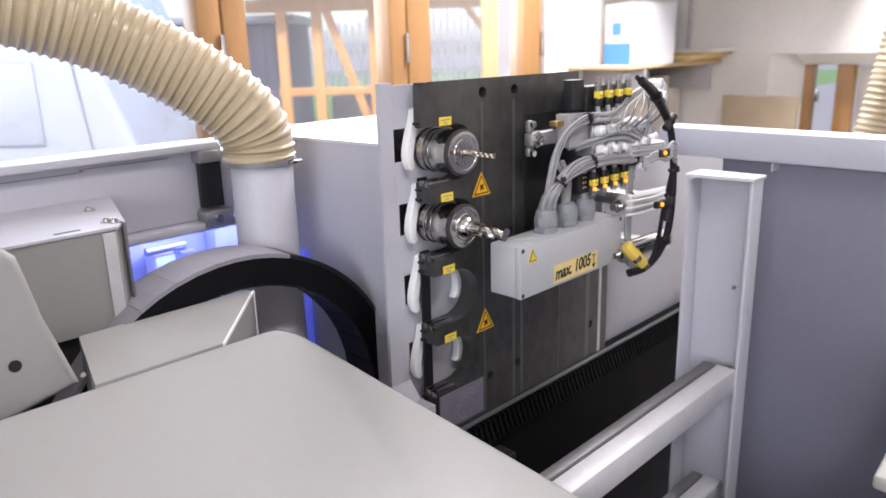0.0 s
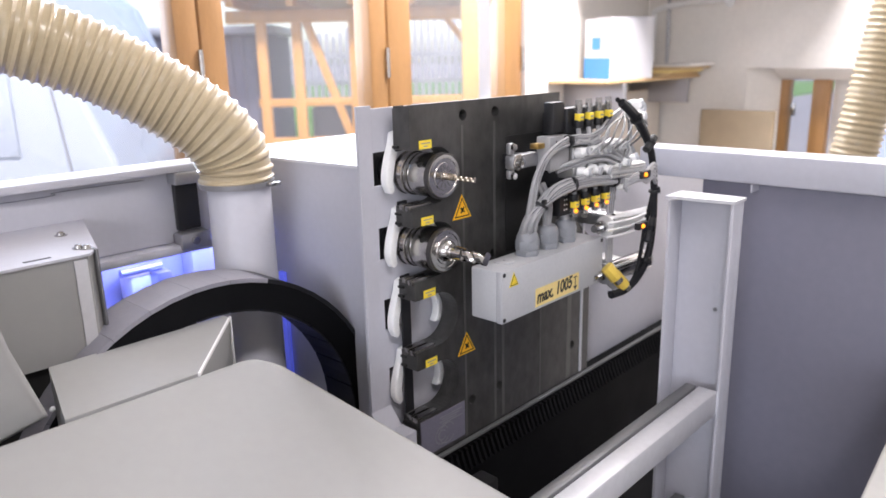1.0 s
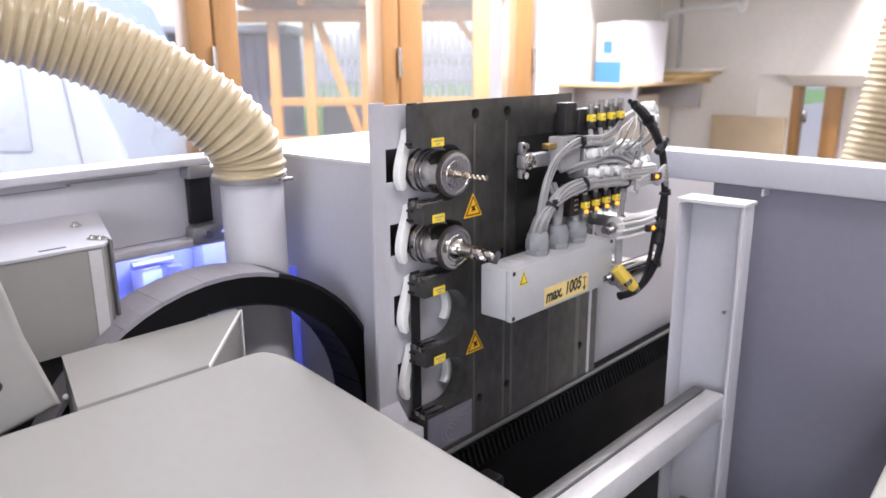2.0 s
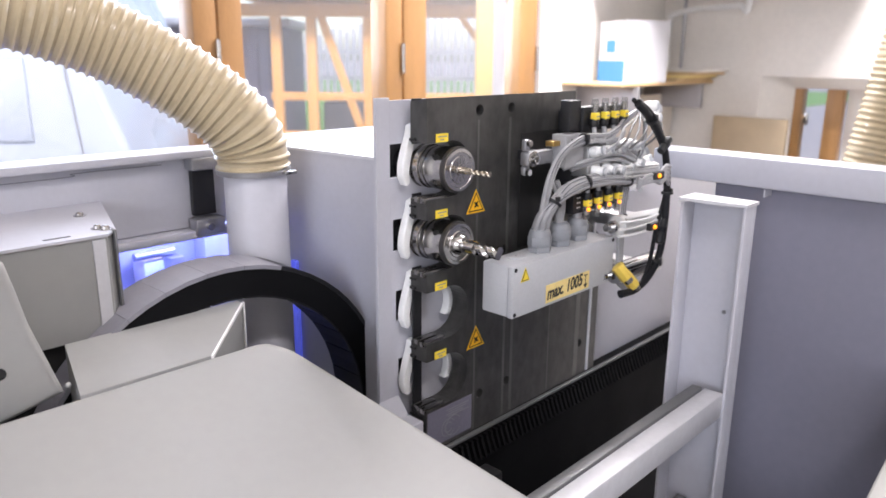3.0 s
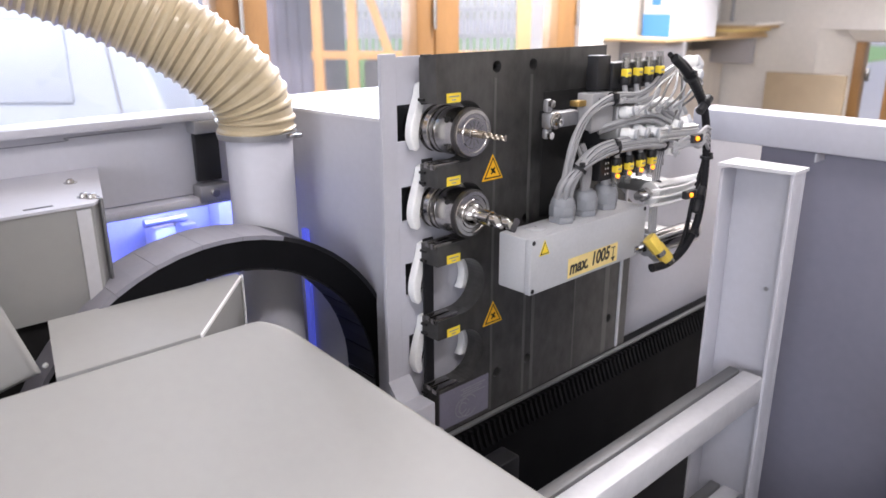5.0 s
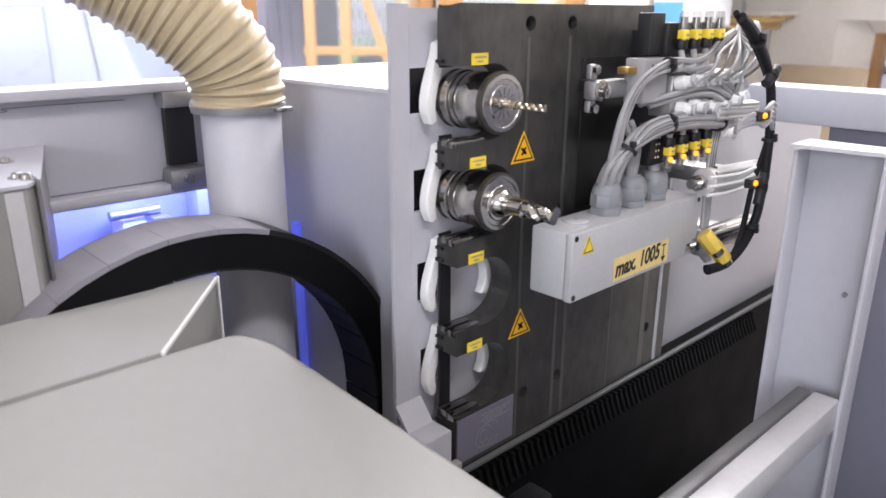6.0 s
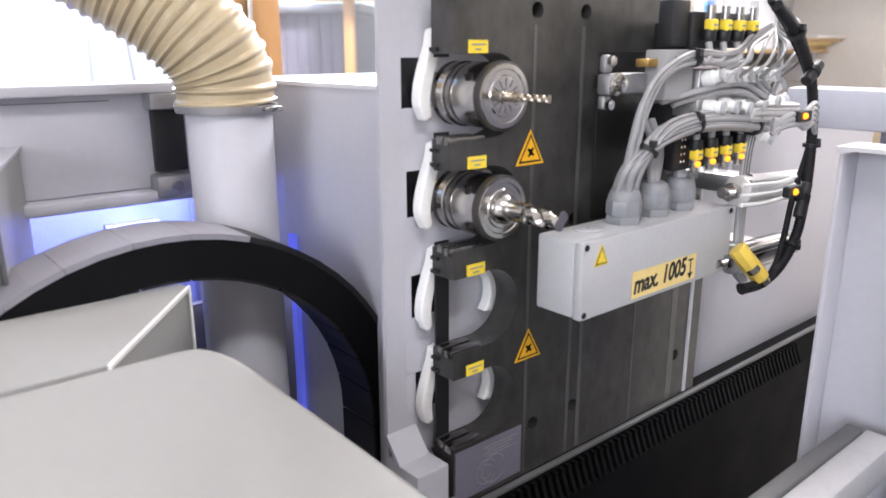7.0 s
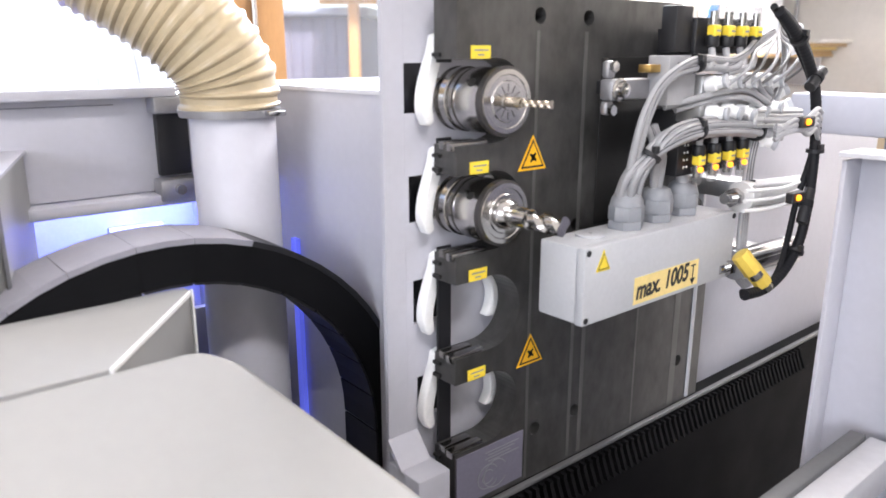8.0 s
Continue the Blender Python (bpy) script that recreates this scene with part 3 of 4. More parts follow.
for cx, r in ((0.016, 0.014), (0.026, 0.016), (0.016, 0.008)):
    ring = arc(cx, -0.418, r, 30, 330, 18) + arc(cx, -0.418, r - 0.001, 330, 30, 18)
    prism(bm, ring, 1, -0.0016, -0.0013)
part("line_drawing", bm, GLAND, st, "thin grey line drawing")
for i in range(4):
    quick("text_line", (0.012 + 0.004 * (i % 2), -0.0015, -0.391 - 0.0035 * i), (0.058 - 0.006 * (i % 3), -0.0013, -0.3898 - 0.0035 * i), GLAND, st)

# ---- grey sheet behind the plate ----
assembly(0.9827, 1.0061, 1.0128, -0.0084, 0.0020, 0.0047)
sheet = thing("backing_sheet", (0.15, 0.05, -0.47), "pale grey sheet behind the tool plate with dark slots", "machine guard")
quick("left_sheet", (-0.065, 0.049, -0.425), (-0.0415, 0.054, 0.046), LILAC, sheet)
quick("left_sheet", (0.0005, 0.049, -0.425), (0.27, 0.054, 0.0425), LILAC, sheet)
SLOTS = [(zc - 0.016, zc + 0.028, -0.041 + 0.004 * k) for k, zc in enumerate(TOOLZ)]
tops = [0.0425] + [s[0] for s in SLOTS]
lows = [s[1] for s in SLOTS] + [-0.425]
for hi, lo in zip(tops, lows):
    quick("sheet_bridge", (-0.0414, 0.049, lo), (0.0004, 0.054, hi), LILAC, sheet)
for lo, hi, x in SLOTS[1:]:
    quick("slot_edge", (-0.0414, 0.049, lo + 0.0001), (x, 0.054, hi - 0.0001), LILAC, sheet)
# Added black sheet; stands for the shade seen through the slots.
quick("slot_shade_sheet", (-0.014, 0.0940, -0.41), (0.120, 0.0980, 0.03), BLACK, sheet, label="black sheet painting the shade behind the slots")
quick("right_sheet", (0.3970, 0.018, -0.475), (0.98, 0.023, -0.105), LILAC, sheet, 0.0008)
quick("edge_fold", (0.3905, -0.002, -0.444), (0.3965, 0.0485, -0.16), WHITEPAINT, sheet, 0.0008, "bright folded sheet edge")
bm = bmesh.new()
prism(bm, [(0.0485, -0.368), (0.024, -0.396), (0.026, -0.400), (0.0485, -0.376)], 0, -0.067, -0.030)
part("chip_flap", bm, LILAC, sheet, "bent grey chip flap")
quick("chip_tray", (-0.067, 0.000, -0.455), (-0.027, 0.0485, -0.392), LILAC, sheet, 0.002)
quick("tray_edge", (-0.060, -0.012, -0.447), (-0.022, -0.001, -0.428), COVER, sheet, 0.002, "bright sheet edge")

# ---- tools ----
assembly(1.0453, 1.0171, 1.0046, -0.0022, 0.0023, -0.0001)
TOOLSTEEL = mat("turned_tool_steel", (0.54, 0.525, 0.51), 0.17, 1.0, grain=0.08, scale=24, bump=0.03, spots=0.06)
NUTDARK = mat("dark_nut_steel", (0.10, 0.095, 0.095), 0.35, 0.8, grain=0.1, scale=24)

def tool(zc, label, bit):
    t = thing("tool_holder", (AX, 0.06, zc), label, "tool holder", group="tools in the rack")

    def tl(bm, y, prof, seg=36):
        lathe(bm, (AX, y, zc), (0, -1, 0), [(h, r * 1.16) for h, r in prof], seg)
    bm = bmesh.new()
    tl(bm, 0.089, [(0, 0.0180), (0.002, 0.0192), (0.030, 0.0192), (0.034, 0.0200)], 28)
    part("shank", bm, CHROME, t, round_shade=True)
    bm = bmesh.new()
    tl(bm, 0.056, [(0, 0.020), (0.001, 0.0255), (0.008, 0.0255), (0.009, 0.0215), (0.014, 0.0215), (0.015, 0.0255), (0.022, 0.0255), (0.023, 0.024)], 36)
    part("flange", bm, CHROME, t, "grooved steel flange", True)
    bm = bmesh.new()
    tl(bm, 0.0329, [(0, 0.0225), (0.003, 0.0230), (0.0032, 0.0245), (0.008, 0.0245), (0.0085, 0.0228), (0.0118, 0.0228), (0.0122, 0.0250), (0.0130, 0.0252), (0.0410, 0.0252)], 40)
    part("body", bm, TOOLSTEEL, t, round_shade=True)
    bm = bmesh.new()
    tl(bm, -0.0082, [(0, 0.0255), (0.0008, 0.0263), (0.0066, 0.0263), (0.0074, 0.0248)], 40)
    nut = part("clamping_nut", bm, NUTDARK, t, "dark ring of the clamping nut", True)
    bm = bmesh.new()
    tl(bm, -0.0157, [(0, 0.0243), (0.0010, 0.0240), (0.0013, 0.0205), (0.0003, 0.0198), (0.0003, 0.0160), (0.0014, 0.0152), (0.0014, 0.0065), (0.003, 0.006)], 40)
    part("nut_face", bm, TOOLSTEEL, nut, "bright turned nut face", True)
    for a in range(0, 360, 30):
        d = Vector((math.cos(radians(a)), 0, math.sin(radians(a))))
        c = Vector((AX, -0.0170, zc))
        rodpart("face_slit", c + d * 0.0085, c + d * 0.0155, 0.0006, NUTDARK, nut, seg=6)
    for a in (-35, 55, 145, 235):
        d = Vector((math.cos(radians(a)), 0, math.sin(radians(a))))
        c = Vector((AX, 0.003, zc)) + d * 0.0288
        rodpart("spanner_hole", c, c + d * 0.0008, 0.0042, BLACKSTEEL, t, seg=14)
    y0 = -0.0172
    if bit == "drill":
        bm = bmesh.new()
        tl(bm, y0, [(0, 0.0042), (0.016, 0.0040), (0.017, 0.0036)], 16)
        part("bit_shank", bm, CARBIDE, t, round_shade=True)
        r, l0, l1, turns = 0.0036, 0.017, 0.050, 2.0
    else:
        bm = bmesh.new()
        tl(bm, y0, [(0, 0.0125), (0.004, 0.0120), (0.008, 0.0085), (0.030, 0.0080)], 20)
        part("bit_shank", bm, CHROME, t, round_shade=True)
        r, l0, l1, turns = 0.0088, 0.030, 0.068, 0.9
    bm = bmesh.new()
    rings, n, m = [], 28, 20
    for i in range(n + 1):
        s = i / n
        w = []
        for k in range(m):
            a = 2 * math.pi * k / m
            f = 1.0 - 0.42 * max(0.0, math.cos(2 * a)) ** 0.8
            b = a + turns * 2 * math.pi * s
            w.append(bm.verts.new((AX + r * f * math.cos(b), y0 - l0 - (l1 - l0) * s, zc + r * f * math.sin(b))))
        rings.append(w)
    fs = []
    for a, b in zip(rings, rings[1:]):
        for k in range(m):
            fs.append(bm.faces.new((a[k], a[(k + 1) % m], b[(k + 1) % m], b[k])))
    fs += [bm.faces.new(rings[0]), bm.faces.new(rings[-1])]
    bmesh.ops.recalc_face_normals(bm, faces=fs)
    part("cutter", bm, CARBIDE if bit == "drill" else TOOLSTEEL, t, "fluted carbide cutter stained brown" if bit == "drill" else "bright fluted cutter", True)
    return t


tool(TOOLZ[0], "polished steel tool holder with a thin brown drill bit", "drill")
tool(TOOLZ[1], "polished steel tool holder with a thick fluted milling cutter", "mill")

# ---- terminal box ----
assembly(0.9407, 0.8947, 0.9241, -0.0378, -0.0365, -0.0031)
tb = thing("terminal_box", (0.21, -0.03, -0.253), "light grey plastic terminal box bolted to the tool plate", "terminal box")
quick("body", (0.0815, -0.050, -0.252), (0.3475, -0.0005, -0.1745), BOXGREY, tb, 0.003)
quick("standoff", (0.14, 0.0, -0.235), (0.32, 0.0345, -0.19), BLACKSTEEL, tb, label="dark steel standoff to the plate")
quick("lid", (0.0812, -0.0605, -0.2523), (0.3478, -0.0503, -0.1742), BOXGREY, tb, 0.0016)
for x in (0.0865, 0.3425):
    for z in (-0.247, -0.1795):
        rodpart("lid_screw", (x, -0.0600, z), (x, -0.0612, z), 0.0032, BLACK, tb, seg=12)
triangle("warning_sign", 0.108, -0.1925, 0.021, 0.021, tb, -0.0607, YELLOW)
tape = quick("tape_label", (0.160, -0.0612, -0.2475), (0.276, -0.0607, -0.2185), TAPE, tb, label="cream tape label with handwritten limit")
tx = bpy.data.curves.new("handwriting", "FONT")
tx.body, tx.size, tx.extrude, tx.shear, tx.space_character = "max. 1005", 0.0225, 0.0001, 0.2, 1.0
tx.materials.append(INK)
tx.offset = 0.0007
to = new("handwriting", tx)
to.parent = tape
to.matrix_local = Matrix.Translation(put((0.163, -0.0614, -0.2420)) - put((0.21, -0.03, -0.253))) @ Matrix.Rotation(radians(90), 4, "X") @ Matrix.Rotation(radians(2), 4, "Z") @ Matrix.Diagonal((0.93, 1.12, 1.0, 1.0))
bm = bmesh.new()
box(bm, (0.2645, -0.0616, -0.2445), (0.2662, -0.0614, -0.2245))
box(bm, (0.2605, -0.0616, -0.2250), (0.2700, -0.0614, -0.2232))
prism(bm, [(0.2605, -0.239), (0.2702, -0.239), (0.2654, -0.2462)], 1, -0.0616, -0.0614)
part("arrow_mark", bm, INK, tape, "small handwritten arrow")
quick("bottom_lug", (0.195, -0.050, -0.257), (0.245, -0.035, -0.2532), BOXGREY, tb, 0.001)
rodpart("blind_plug", (0.128, -0.026, -0.1744), (0.128, -0.026, -0.1722), 0.0155, BOXGREY, tb, bevel=0.0006, seg=28)
rodpart("plug_slot", (0.128, -0.026, -0.1721), (0.128, -0.026, -0.1717), 0.002, GLAND, tb, seg=8)

GLX = [(0.182, -0.028), (0.236, -0.026), (0.288, -0.024)]
for gx, gy in GLX:
    g = thing("cable_gland", (gx, gy, -0.1743), "dark grey plastic cable gland on a terminal box", "cable gland", group="cable glands on the box")
    rodpart("base_nut", (gx, gy, -0.1743), (gx, gy, -0.1655), 0.0195, GLAND, g, bevel=0.0008, seg=6)
    rodpart("hex_body", (gx, gy, -0.1653), (gx, gy, -0.1500), 0.0190, GLAND, g, bevel=0.0008, seg=8)
    bm = bmesh.new()
    lathe(bm, (gx, gy, -0.1499), (0, 0, 1), [(0, 0.0178), (0.004, 0.0174), (0.010, 0.0150), (0.0125, 0.0115)], 24)
    part("dome_cap", bm, GLAND, g, round_shade=True)


# ---- cables ----
def cable(pts, r, label, material=None, group="grey control cables", stripe=False, name="cable"):
    c = thing(name, pts[0], label, "cable", group=group)
    path = smooth_path(pts, 10)
    bm = bmesh.new()
    sweep(bm, path, r, 10)
    part("sheath", bm, material or CABLE, c, round_shade=True)
    if stripe:
        bm = bmesh.new()
        sweep(bm, [p + Vector((-0.35, -0.8, 0.45)).normalized() * r * 0.86 for p in path], r * 0.22, 5)
        part("sheath_line", bm, CABLEDARK, c, "thin dark line along the sheath")
    return c


def tie(p, d, r, label="black cable tie round a cable bundle"):
    t = thing("cable_tie", p, label, "cable tie", group="cable ties")
    bm = bmesh.new()
    lathe(bm, Vector(p) - Vector(d).normalized() * 0.0022, d, [(0, r * 0.9), (0, r), (0.0044, r), (0.0044, r * 0.9)], 20)
    part("band", bm, BLACK, t, round_shade=True)
    bm = bmesh.new()
    q = Vector(p) + Vector((-0.3, -0.75, 0.5)).normalized() * r
    box(bm, q - Vector((0.0035, 0.003, 0.0035)), q + Vector((0.0035, 0.003, 0.0035)), 0.001)
    part("lock", bm, BLACK, t)


rng = random.Random(4)
offs = [(math.cos(a) * 0.0076, math.sin(a) * 0.0076) for a in np.linspace(0, 2 * math.pi, 7)[:-1]] + [(0, 0)]
for i, (u, v) in enumerate(offs):
    g = GLX[0]
    j = lambda s: rng.uniform(-s, s)
    cable([(g[0] + u * 1.5, g[1] + v * 1.2, -0.140), (g[0] - 0.004 + u * 1.4, g[1] - 0.010 + v, -0.118), (0.190 + u, -0.046 + v, -0.097 + u * 0.4), (0.217, -0.052 + v, -0.081 + u),
           (0.257, -0.056 + v, -0.074 + u), (0.322, -0.056 + v, -0.0755 + u + j(0.001)), (0.395 + j(0.004), -0.053 + v, -0.086 + u + j(0.003)), (0.438 + j(0.008), -0.048 + v, -0.097 + u + j(0.005))],
          0.0043, "grey control cable in a bundle from the first gland", stripe=True)
tie((0.190, -0.046, -0.097), (0.6, -0.25, 1.0), 0.0130)
tie((0.257, -0.056, -0.074), (1, 0, 0.05), 0.0126)
tie((0.385, -0.0535, -0.0845), (1, 0, -0.2), 0.0126)
for i in range(2):
    cable([(0.174 + 0.008 * i, -0.030, -0.142), (0.170 + 0.008 * i, -0.042, -0.090), (0.176 + 0.008 * i, -0.048, -0.052), (0.202 + 0.006 * i, -0.050, -0.022),
           (0.253, -0.052, -0.003 - 0.008 * i), (0.321, -0.052, -0.004 - 0.006 * i), (0.378, -0.048, 0.014 + 0.004 * i), (0.412, -0.046, 0.028)], 0.0042, "grey control cable rising to the upper plugs", stripe=True)
for i in range(4):
    g = GLX[1]
    cable([(g[0] - 0.006 + 0.004 * i, g[1] + 0.004 * (i % 2), -0.142), (g[0] - 0.010 + 0.004 * i, g[1] - 0.002, -0.118), (0.222 + 0.003 * i, -0.032, -0.098), (0.212 + 0.003 * i, -0.026, -0.070)],
          0.0048, "grey control cable from the middle gland", stripe=i < 2)
cable([(0.285, -0.026, -0.142), (0.286, -0.020, -0.115), (0.280, -0.014, -0.085)], 0.0075, "thick grey cable from the last gland")
for i, (dx, dz) in enumerate(((0, 0), (0.014, -0.010), (0.028, 0.006), (0.004, 0.014))):
    cable([(0.232 + 0.02 * i, -0.030, -0.052 + dz * 0.4), (0.285 + dx, -0.050, -0.040 + dz * 0.5), (0.340 + dx * 0.6, -0.058, -0.036 + dz), (0.392, -0.056, -0.050 + dz), (0.440, -0.050, -0.066 + dz * 0.6)],
          0.0035, "thin grey cable looping over the valve block", group="thin grey leads")
for i in range(3):
    x = 0.374 + 0.0062 * i
    cable([(x + 0.020, -0.046, -0.088), (x + 0.004, -0.050, -0.125), (x - 0.003, -0.054, -0.175), (x - 0.002, -0.054, -0.225), (x + 0.008, -0.050, -0.262), (x + 0.035, -0.046, -0.283)],
          0.0034, "grey cable hanging beside the cylinders", group="hanging grey cables", stripe=True)
tie((0.379, -0.052, -0.150), (0, -0.1, 1), 0.0105)
tie((0.380, -0.054, -0.238), (0.1, 0, 1), 0.0105)
tie((0.253, -0.052, -0.007), (1, 0, 0.1), 0.0098)

# ---- valve block, plugs and fittings ----
vb = thing("valve_block", (0.30, -0.03, -0.13), "aluminium pneumatic valve block with white push-in fittings", "valve block")
quick("black_head", (0.240, -0.032, 0.004), (0.270, -0.0125, 0.051), BLACK, vb, 0.002, "black plastic head")
quick("black_bar", (0.2705, -0.036, 0.002), (0.396, -0.012, 0.040), BLACK, vb, 0.002, "black plug bar")
quick("label_block", (0.222, -0.040, -0.050), (0.272, -0.0125, 0.001), CABLE, vb, 0.002, "grey block with printed label")
for i in range(3):
    quick("printed_bar", (0.236 + 0.008 * i, -0.0405, -0.018), (0.2385 + 0.008 * i, -0.0401, -0.006 - 0.002 * i), INK, vb)
quick("manifold", (0.2785, -0.044, -0.070), (0.428, -0.0125, -0.020), ALU, vb, 0.002)
quick("lower_bar", (0.255, -0.036, -0.128), (0.425, -0.0125, -0.078), BLACK, vb, 0.002)
quick("brass_tab", (0.204, -0.030, -0.016), (0.2215, -0.014, -0.008), mat("brass", (0.55, 0.36, 0.12), 0.3, 0.9), vb, 0.001, "brass-coloured tab")
for r in range(5):
    for c in range(2):
        rodpart("print_dot", (0.2665 + 0.006 * c, -0.037, -0.086 - 0.008 * r), (0.2665 + 0.006 * c, -0.0365, -0.086 - 0.008 * r), 0.0015, WHITEPLASTIC, vb, seg=6)
for x0, z0, x1, z1 in ((0.300, -0.015, 0.380, 0.030), (0.300, -0.115, 0.380, -0.060)):
    quick("standoff", (x0, -0.012, z0), (x1, 0.0345, z1), BLACK, vb, 0.001, "black standoff to the plate")
mb = thing("mounting_bracket", (0.165, -0.02, -0.06), "bright aluminium clamp bracket with a socket bolt", "bracket")
quick("arm", (0.160, -0.018, -0.043), (0.2215, -0.0005, -0.022), GALV, mb, 0.003)
quick("foot", (0.196, -0.0005, -0.040), (0.220, 0.0345, -0.025), BLACK, mb, 0.002)
quick("ear", (0.162, -0.010, -0.058), (0.174, -0.0005, -0.0435), GALV, mb, 0.003)
quick("ear", (0.162, -0.010, -0.0215), (0.174, -0.0005, -0.004), GALV, mb, 0.003)
bm = bmesh.new()
lathe(bm, (0.171, -0.018, -0.0325), (0, -1, 0), [(0, 0.0115), (0.001, 0.0118), (0.002, 0.0105), (0.0022, 0.0075), (0.008, 0.0072), (0.0082, 0.0040), (0.005, 0.0035)], 24)
part("socket_bolt", bm, CHROME, mb, "bright socket bolt with washer", True)
for z in (-0.053, -0.010):
    rodpart("nut", (0.168, -0.0102, z), (0.168, -0.015, z), 0.0055, CHROME, mb, seg=6)


def fitting(p, d, s=1.0):
    f = thing("push_in_fitting", p, "white plastic push-in air fitting on a valve block", "air fitting", group="white air fittings")
    d = Vector(d).normalized()
    bm = bmesh.new()
    lathe(bm, p, d, [(0, 0.0075 * s), (0.004 * s, 0.0085 * s), (0.012 * s, 0.0085 * s), (0.0135 * s, 0.0070 * s), (0.019 * s, 0.0066 * s)], 18)
    part("body", bm, WHITEPLASTIC, f, round_shade=True)
    bm = bmesh.new()
    lathe(bm, Vector(p) + d * 0.0192 * s, d, [(0, 0.0060 * s), (0.003 * s, 0.0074 * s), (0.0045 * s, 0.0074 * s), (0.005 * s, 0.005 * s)], 18)
    part("release_ring", bm, BOXGREY, f, round_shade=True)
    return f


fr = random.Random(11)
for r, z in enumerate((-0.030, -0.058)):
    for i in range(5):
        fitting((0.284 + 0.030 * i + 0.006 * r, -0.0445, z + fr.uniform(-0.002, 0.002)), (0.25 + fr.uniform(-0.1, 0.1), -1, 0.15 - 0.25 * r + fr.uniform(-0.1, 0.1)))
for p, d in (((0.420, -0.040, -0.052), (0.7, -0.5, 0.5)), ((0.432, -0.036, -0.078), (0.8, -0.5, -0.2)), ((0.47, -0.02, -0.070), (0.6, -0.6, 0.3)),
             ((0.50, -0.01, 0.028), (0.9, -0.3, 0.1)), ((0.495, -0.02, 0.012), (0.9, -0.3, -0.1)), ((0.53, 0.0, 0.020), (0.9, -0.2, 0.1)), ((0.405, -0.04, -0.092), (0.4, -0.8, -0.3))):
    fitting(p, d, 1.25)
for i in range(6):
    x = 0.292 + 0.024 * i
    cable([(x, -0.066, -0.030), (x + 0.014, -0.080, -0.012), (x + 0.042, -0.072, 0.006), (0.408 + 0.003 * i, -0.052, 0.022 + 0.002 * (i % 3)), (0.428, -0.046, 0.046)], 0.0019,
          "thin grey air tube rising from the valve block", (CABLE, TUBEDARK)[i % 2], group="thin grey air tubes")
for i in range(2):
    cable([(0.430 - 0.004 * i, -0.046, 0.040), (0.436 - 0.005 * i, -0.052, 0.004), (0.430 - 0.010 * i, -0.056, -0.030), (0.412 - 0.014 * i, -0.056, -0.056), (0.388 - 0.016 * i, -0.050, -0.062)], 0.0020,
          "thin grey lead hanging in a loop", (CABLE, TUBEDARK)[i % 2], group="thin grey leads")


def plug(x, z, up, label):
    p = thing("sensor_plug", (x, -0.045, z), label, "cable plug", group="upper cable plugs" if up else "lower cable plugs")
    y = -0.045
    s = 1 if up else -1
    rodpart("black_collar", (x, y, z - 0.016 * s), (x, y, z - 0.004 * s), 0.0072, BLACK, p, bevel=0.001)
    bm = bmesh.new()
    lathe(bm, (x, y, z + 0.006 * s), (0, 0, s), [(0, 0.0064), (0.004, 0.0068), (0.012, 0.0068), (0.015, 0.0060), (0.021, 0.0052)], 20)
    part("clear_body", bm, POLY, p, "clear plastic plug body", True)
    rodpart("core", (x, y, z + 0.004 * s), (x, y, z + 0.020 * s), 0.0044, CHROME, p)
    bm = bmesh.new()
    box(bm, (x - 0.0062, y - 0.0070, z - 0.006), (x + 0.0062, y + 0.004, z + 0.006), 0.002)
    part("yellow_label", bm, YELLOW, p, "yellow wrap label")
    quick("label_bar", (x - 0.004, y - 0.0076, z - 0.001), (x + 0.003, y - 0.0071, z + 0.001), GLAND, p)
    if not up:
        bm = bmesh.new()
        bmesh.ops.create_uvsphere(bm, u_segments=12, v_segments=8, radius=0.0033, matrix=Matrix.Translation((x - 0.004, y - 0.007, z - 0.010)))
        part("indicator", bm, LEDAMBER, p, "glowing amber indicator", True)
        rodpart("stem", (x, y, z + 0.016), (x, y, z + 0.034), 0.0038, CABLE, p)
    return p


for i in range(4):
    plug(0.288 + 0.0285 * i, 0.026, True, "clear cable plug with a yellow label on the black bar")
    x = 0.288 + 0.0285 * i
    cable([(x, -0.045, 0.008), (x - 0.003, -0.049, -0.002), (x - 0.012, -0.053, -0.008), (x - 0.020, -0.054, -0.012), (0.262 + 0.016 * i, -0.052, -0.006 - 0.004 * i)], 0.0038, "short grey lead under an upper plug", group="plug leads")
for i in range(4):
    plug(0.281 + 0.0305 * i, -0.110, False, "clear cable plug with yellow label and lit amber indicator")

assembly(0.9015, 0.8335, 0.8739, -0.1000, -0.0832, 0.0002)
